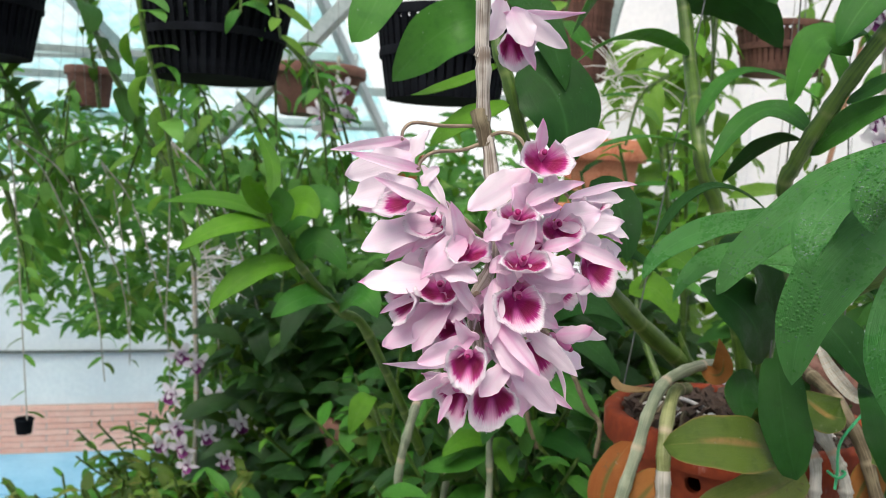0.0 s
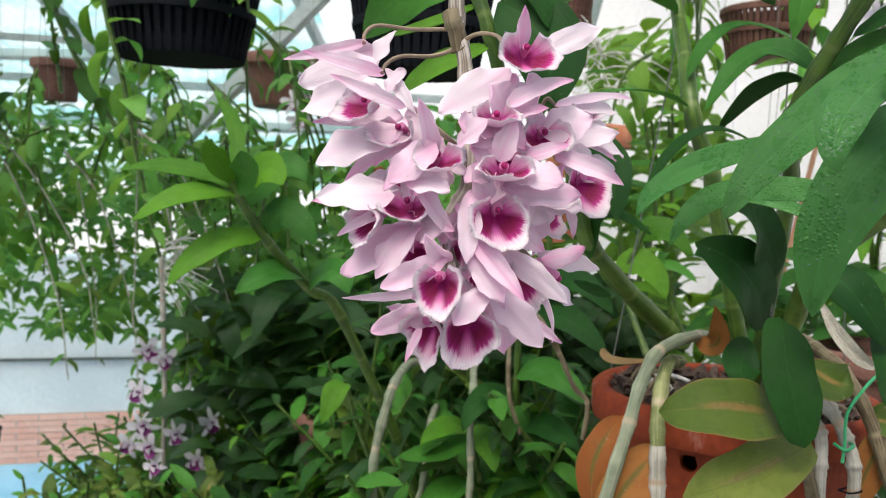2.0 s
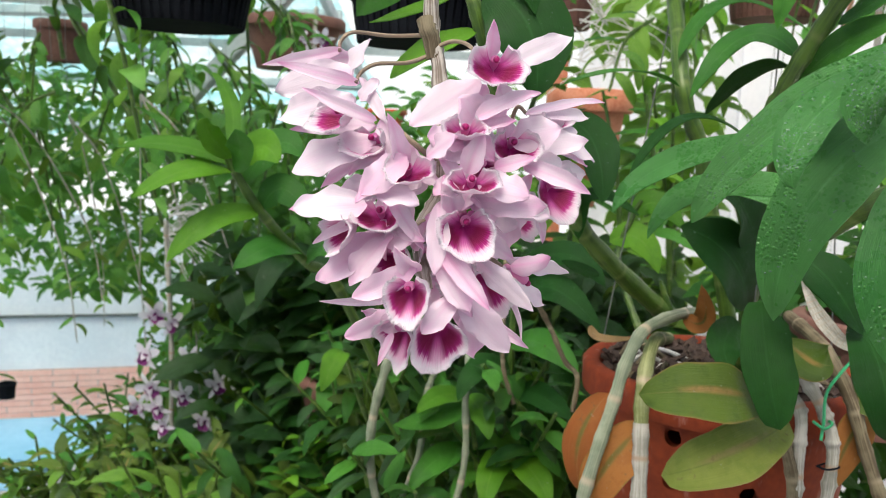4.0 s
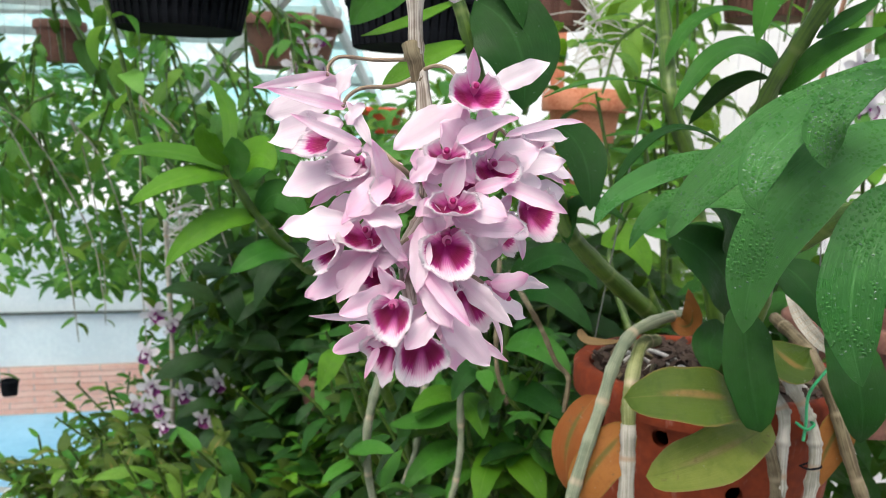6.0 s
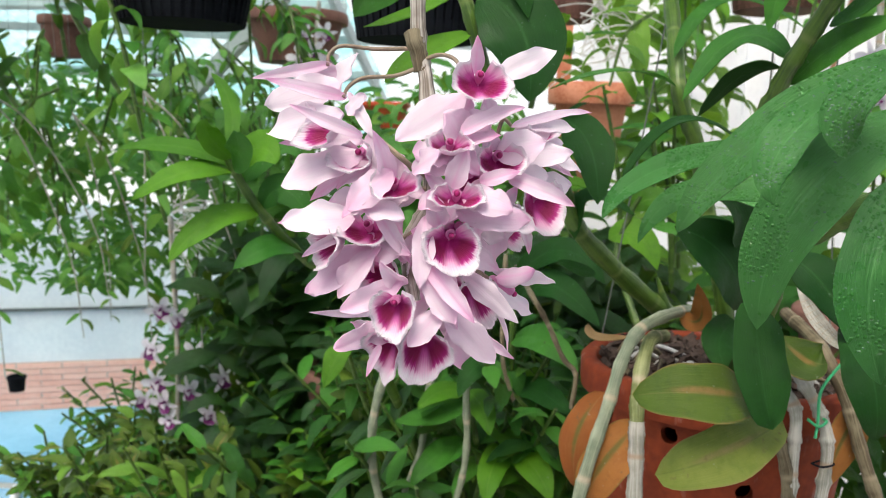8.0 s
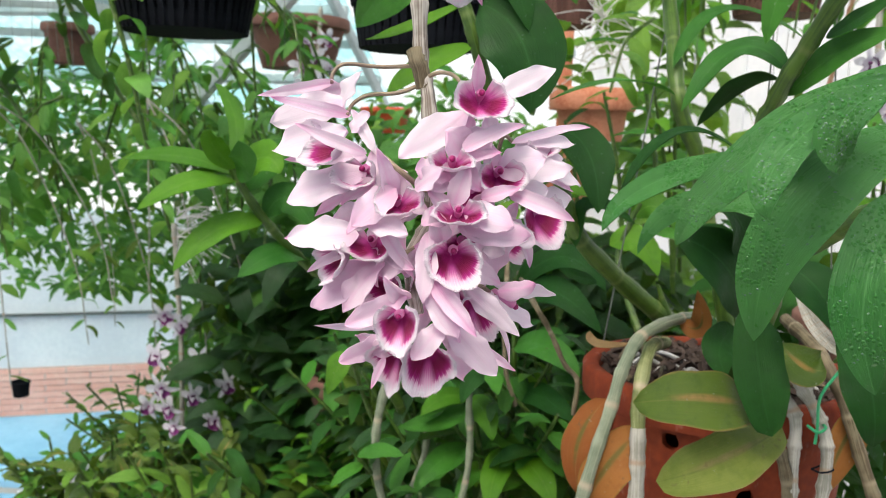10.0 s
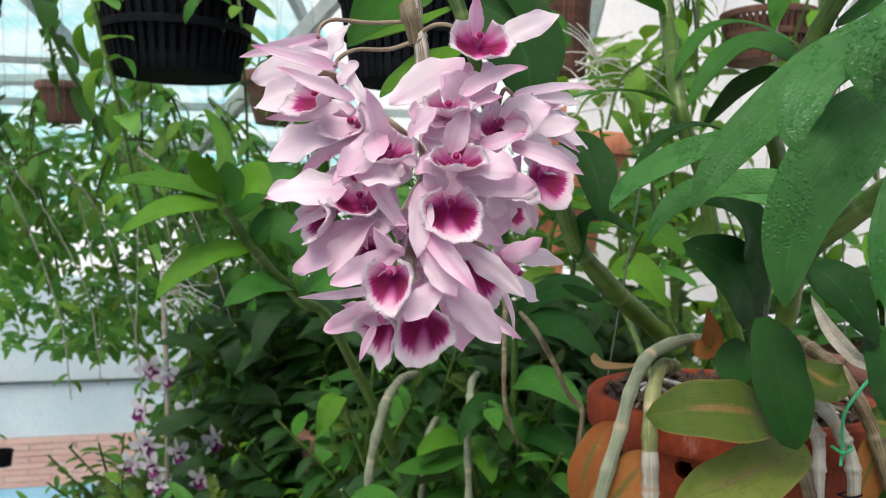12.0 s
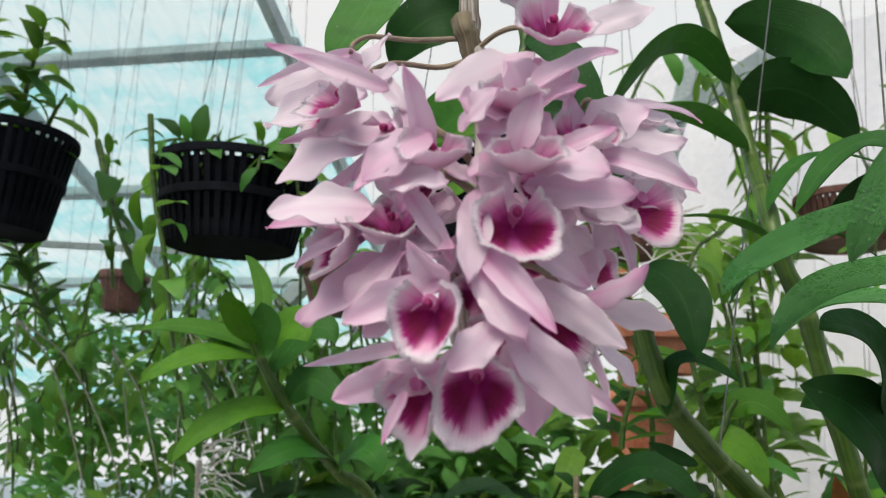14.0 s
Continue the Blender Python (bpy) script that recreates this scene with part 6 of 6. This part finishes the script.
clump("wall_orchid", "light green orchid in front of the orange pot", (0.301, 1.500, 1.305), [
    ([(0.301, 1.500, 1.305), (0.288, 1.500, 1.429), (0.256, 1.500, 1.568)], 0.005, 9, 0.085, ["mid", "pale"], {}),
    ([(0.220, 1.550, 1.295), (0.225, 1.550, 1.395), (0.198, 1.550, 1.521)], 0.005, 8, 0.085, ["mid", "dark"], {}),
    ([(0.329, 1.500, 1.306), (0.349, 1.500, 1.431), (0.320, 1.500, 1.597)], 0.005, 9, 0.085, ["mid", "bright"], {}),
    ([(0.351, 1.600, 1.703), (0.296, 1.550, 1.657), (0.266, 1.500, 1.568)], 0.004, 9, 0.08, ["mid", "pale"], {}),
    ([(0.137, 1.500, 1.527), (0.157, 1.500, 1.601), (0.180, 1.500, 1.684)], 0.005, 10, 0.09, ["mid", "bright"], {}),
    ([(0.174, 1.500, 1.348), (0.181, 1.500, 1.396), (0.206, 1.500, 1.473)], 0.005, 9, 0.085, ["mid", "bright"], {}),
], "wall orchids")
low = thing("low_shoot_orchid", (0.100, 1.250, 0.882), "orchid shoots with fresh green leaves under the flowers", "orchid")
stem("cane", low, [(0.100, 1.250, 0.882), (0.109, 1.220, 1.042), (0.110, 1.200, 1.171), (0.109, 1.200, 1.289)], 0.006, 0.004, CANE_GREEN, n=40, seg=8, joints=8)
stem("cane", low, [(0.087, 1.250, 0.881), (0.069, 1.220, 1.032), (0.050, 1.200, 1.128)], 0.005, 0.004, CANE_GREEN, n=24, seg=8, joints=6)
for base, mid, tip, w, m in [
    ((0.108, 1.200, 1.266), (0.154, 1.150, 1.292), (0.213, 1.100, 1.250), 0.045, LEAF_DARK), ((0.109, 1.200, 1.203), (0.146, 1.140, 1.220), (0.189, 1.100, 1.192), 0.042, LEAF),
    ((0.109, 1.200, 1.289), (0.167, 1.160, 1.336), (0.219, 1.120, 1.300), 0.04, LEAF_DARK), ((0.110, 1.200, 1.139), (0.147, 1.150, 1.148), (0.183, 1.100, 1.133), 0.038, LEAF_DARK),
    ((0.110, 1.200, 1.171), (0.067, 1.150, 1.183), (0.040, 1.120, 1.145), 0.034, LEAF_DARK), ((0.050, 1.200, 1.127), (0.070, 1.160, 1.122), (0.083, 1.130, 1.092), 0.034, LEAF_BRIGHT),
    ((0.050, 1.200, 1.127), (0.016, 1.160, 1.139), (-0.013, 1.130, 1.123), 0.028, LEAF_BRIGHT), ((0.054, 1.200, 1.116), (0.009, 1.160, 1.107), (-0.041, 1.130, 1.106), 0.03, LEAF),
    ((0.111, 1.220, 1.042), (0.090, 1.160, 1.040), (0.080, 1.120, 1.002), 0.04, LEAF_BRIGHT), ((0.111, 1.220, 1.042), (0.141, 1.160, 1.043), (0.166, 1.120, 1.010), 0.042, LEAF_BRIGHT),
    ((0.111, 1.220, 1.046), (0.155, 1.170, 1.075), (0.197, 1.130, 1.073), 0.038, LEAF), ((0.064, 1.220, 1.040), (0.018, 1.170, 1.049), (-0.020, 1.130, 1.015), 0.036, LEAF),
    ((-0.129, 1.250, 1.170), (-0.136, 1.220, 1.163), (-0.150, 1.200, 1.123), 0.034, LEAF_BRIGHT),
]:
    leaf(low, base, mid, tip, w, m, (0.0, -0.8, 0.6))
stem("cane", low, [(0.100, 1.250, 0.882), (-0.028, 1.300, 0.923), (-0.098, 1.280, 1.070), (-0.127, 1.250, 1.173)], 0.005, 0.003, CANE_GREEN, n=30, seg=8, joints=8)
# bare old canes hanging below the flowers
for pts, r, m in [
    ([(-0.038, 1.450, 1.164), (-0.043, 1.250, 1.196), (-0.048, 1.120, 1.201), (-0.055, 1.100, 1.177), (-0.067, 1.100, 1.117), (-0.067, 1.100, 1.056), (-0.050, 1.100, 0.981)], 0.0075, CANE_GREY),
    ([(0.062, 1.500, 1.157), (0.054, 1.300, 1.185), (0.052, 1.170, 1.185), (0.050, 1.150, 1.136), (0.053, 1.150, 1.074), (0.047, 1.150, 1.018), (0.030, 1.150, 0.961)], 0.0065, CANE_GREY),
    ([(0.005, 1.500, 1.084), (-0.002, 1.350, 1.111), (-0.005, 1.200, 1.118), (-0.011, 1.200, 1.044), (-0.033, 1.200, 0.976), (-0.043, 1.200, 0.925)], 0.006, CANE_GREY),
    ([(0.116, 1.300, 1.290), (0.116, 1.120, 1.303), (0.121, 1.000, 1.304), (0.140, 1.000, 1.273), (0.157, 0.990, 1.238), (0.171, 0.980, 1.222), (0.168, 0.980, 1.183)], 0.004, CANE_BROWN),
    ([(0.096, 1.200, 1.320), (0.093, 1.120, 1.252), (0.095, 1.100, 1.198), (0.110, 1.100, 1.151)], 0.004, CANE_BROWN),
]:
    ob = part("bare_cane", tube("bare_cane", pts, r * 0.85, r * 0.7, n=40, seg=8, joints=8, swell=0.2, rough=0.05), m, None, pts[0])
    tagged(ob, "bare old grey orchid cane hanging among the leaves", "orchid cane", "bare canes")

# pale blue slatted bench beyond the plants
bench = thing("bench", (-2.02, 3.1, 0.0), "pale blue slatted bench with white legs on the terrace", "bench")
for k in range(4):
    v, f = box(-0.55, 0.6, -0.03, 0.03, -0.012, 0.012, 0.003)
    part("slat", join_mesh("slat", [(v, f)]), BLUE, bench, (-2.02, 2.75 + 0.07 * k, 0.27))
for k in range(4):
    v, f = box(-0.55, 0.6, -0.012, 0.012, -0.03, 0.03, 0.003)
    part("back_slat", join_mesh("back_slat", [(v, f)]), BLUE, bench, (-2.02, 2.72, 0.04 + 0.055 * k))
for dx in (-0.45, -0.15, 0.15, 0.5):
    stem("leg", bench, [(-2.02 + dx, 2.66, 0.0), (-2.02 + dx + 0.03, 2.68, 0.13), (-2.02 + dx + 0.06, 2.7, 0.258)], 0.014, 0.014, PLASTER, n=6, seg=8)

# ---- far flower clusters ----
small_petal = blade("petal", (0, 0, 0), (0, 0.5, 0.1), (0, 1, 0.0), 0.5, (0, 0, 1), a=0.7, b=0.5, nl=9, nw=4, thick=0.0)
small_sepal = blade("sepal", (0, 0, 0), (0, 0.5, 0.1), (0, 1, -0.1), 0.3, (0, 0, 1), a=0.5, b=0.55, nl=9, nw=4, thick=0.0)
small_lip = lip_mesh((0, -0.08, 1), 0.8, 0.8, 0.55, 5)[0]
small_core = tube("flower", [(0, 0, -0.15), (0, 0, 0.0), (0, 0.05, 0.2)], 0.06, 0.07, n=5, seg=6)
FAR_PETAL = petal_material("far_petal", (0.82, 0.81, 0.86), (0.66, 0.58, 0.74), 0.12, 0.1)
FAR_LIP = speckled("far_lip", (0.08, 0.004, 0.075), (0.17, 0.015, 0.14), 60.0, 0.6)
for me, m in ((small_petal, FAR_PETAL), (small_sepal, FAR_PETAL), (small_core, FAR_LIP)):
    me.materials.append(m)
small_lip.materials.append(FAR_LIP), small_lip.materials.append(FAR_PETAL)


def far_flower(parent, at, face, size, spin):
    turn = Vector(face).to_track_quat("Z", "Y").to_matrix().to_4x4() @ pose(0, 0, 0, 0, 0, spin)
    body = new("flower", small_core)
    body.parent = parent
    body.matrix_basis = Matrix.Translation(vec(at) - ORIGIN[parent]) @ turn @ Matrix.Scale(size, 4)
    for name, me, angles in (("sepal", small_sepal, (0, 125, 235)), ("petal", small_petal, (62, 298))):
        for a in angles:
            ob = new(name, me)
            ob.parent = body
            ob.matrix_basis = pose(0, 0, 0, 8, 0, a)
    lip = new("lip", small_lip)
    lip.parent = body
    lip.matrix_basis = pose(0, -0.14, 0.36, 12, 0, 0) @ Matrix.Scale(1.1, 4)


def far_spray(top, points, spots, size, label):
    s = thing("orchid_spray", top, label, "orchid", "far flower sprays")
    stem("cane", s, points, 0.006, 0.005, CANE_PAPER, n=30, seg=8, joints=8)
    rail = min((1.62, 1.85, 2.15), key=lambda r: abs(r - top[1]))
    stem("wire", s, [top, (top[0], rail, 2.49)], 0.0006, 0.0006, WIRE, n=4, seg=5)
    for p in spots:
        far_flower(s, p, (BIG.uniform(-0.5, 0.5), -1, BIG.uniform(-0.4, 0.25)), size * BIG.uniform(0.85, 1.15), BIG.uniform(-40, 40))


far_spray((-0.588, 1.800, 1.290), [(-0.588, 1.800, 1.290), (-0.583, 1.800, 1.171), (-0.577, 1.800, 1.024), (-0.577, 1.800, 0.849)],
          [(-0.599, 1.770, 1.100), (-0.569, 1.780, 1.076), (-0.612, 1.760, 1.011), (-0.528, 1.770, 1.005), (-0.603, 1.760, 0.945), (-0.537, 1.770, 0.926), (-0.585, 1.750, 0.905), (-0.574, 1.750, 0.864), (-0.642, 1.780, 0.895), (-0.499, 1.790, 0.866), (-0.474, 1.800, 0.944)], 0.036,
          "distant hanging orchid spray with pale lilac flowers")
far_spray((-0.386, 2.350, 1.818), [(-0.386, 2.350, 1.818), (-0.389, 2.340, 1.710), (-0.392, 2.340, 1.594)],
          [(-0.413, 2.300, 1.720), (-0.356, 2.300, 1.730), (-0.388, 2.300, 1.683), (-0.424, 2.300, 1.659), (-0.349, 2.300, 1.655), (-0.397, 2.300, 1.618), (-0.417, 2.320, 1.612)], 0.036, "distant hanging orchid spray with pale lilac flowers")
far_spray((0.733, 1.600, 1.881), [(0.733, 1.600, 1.881), (0.739, 1.600, 1.701), (0.756, 1.600, 1.446)],
          [(0.701, 1.580, 1.812), (0.730, 1.580, 1.778), (0.719, 1.580, 1.633), (0.736, 1.580, 1.599), (0.735, 1.580, 1.467), (0.745, 1.580, 1.559)], 0.036, "hanging orchid spray with pale lilac flowers by the wall")
# fans of thin white roots
roots = thing("root_fan", (-0.564, 1.750, 1.273), "fan of thin white aerial roots on a distant cane", "aerial roots")
for k in range(26):
    a = BIG.uniform(-0.9, 0.7)
    d = vec((math.cos(a), BIG.uniform(-0.3, 0.3), math.sin(a))) * BIG.uniform(0.06, 0.11)
    b = vec((-0.564, 1.750, 1.273)) + vec((0, 0, BIG.uniform(-0.05, 0.06)))
    stem("root", roots, [b, b + d * 0.5 + vec((0, 0, 0.01)), b + d], 0.0011, 0.0008, ROOT, n=6, seg=5)
roots = thing("root_fan", (0.272, 1.650, 1.667), "tangle of thin white aerial roots on a distant cane", "aerial roots")
for k in range(30):
    a = BIG.uniform(-1.2, 4.3)
    d = vec((math.cos(a), BIG.uniform(-0.3, 0.3), math.sin(a) * 0.7)) * BIG.uniform(0.06, 0.14)
    b = vec((0.272, 1.650, 1.667)) + vec((BIG.uniform(-0.05, 0.05), 0, BIG.uniform(-0.05, 0.05)))
    stem("root", roots, [b, b + d * 0.5 + vec((0, 0, 0.012)), b + d], 0.0016, 0.001, ROOT, n=6, seg=5)
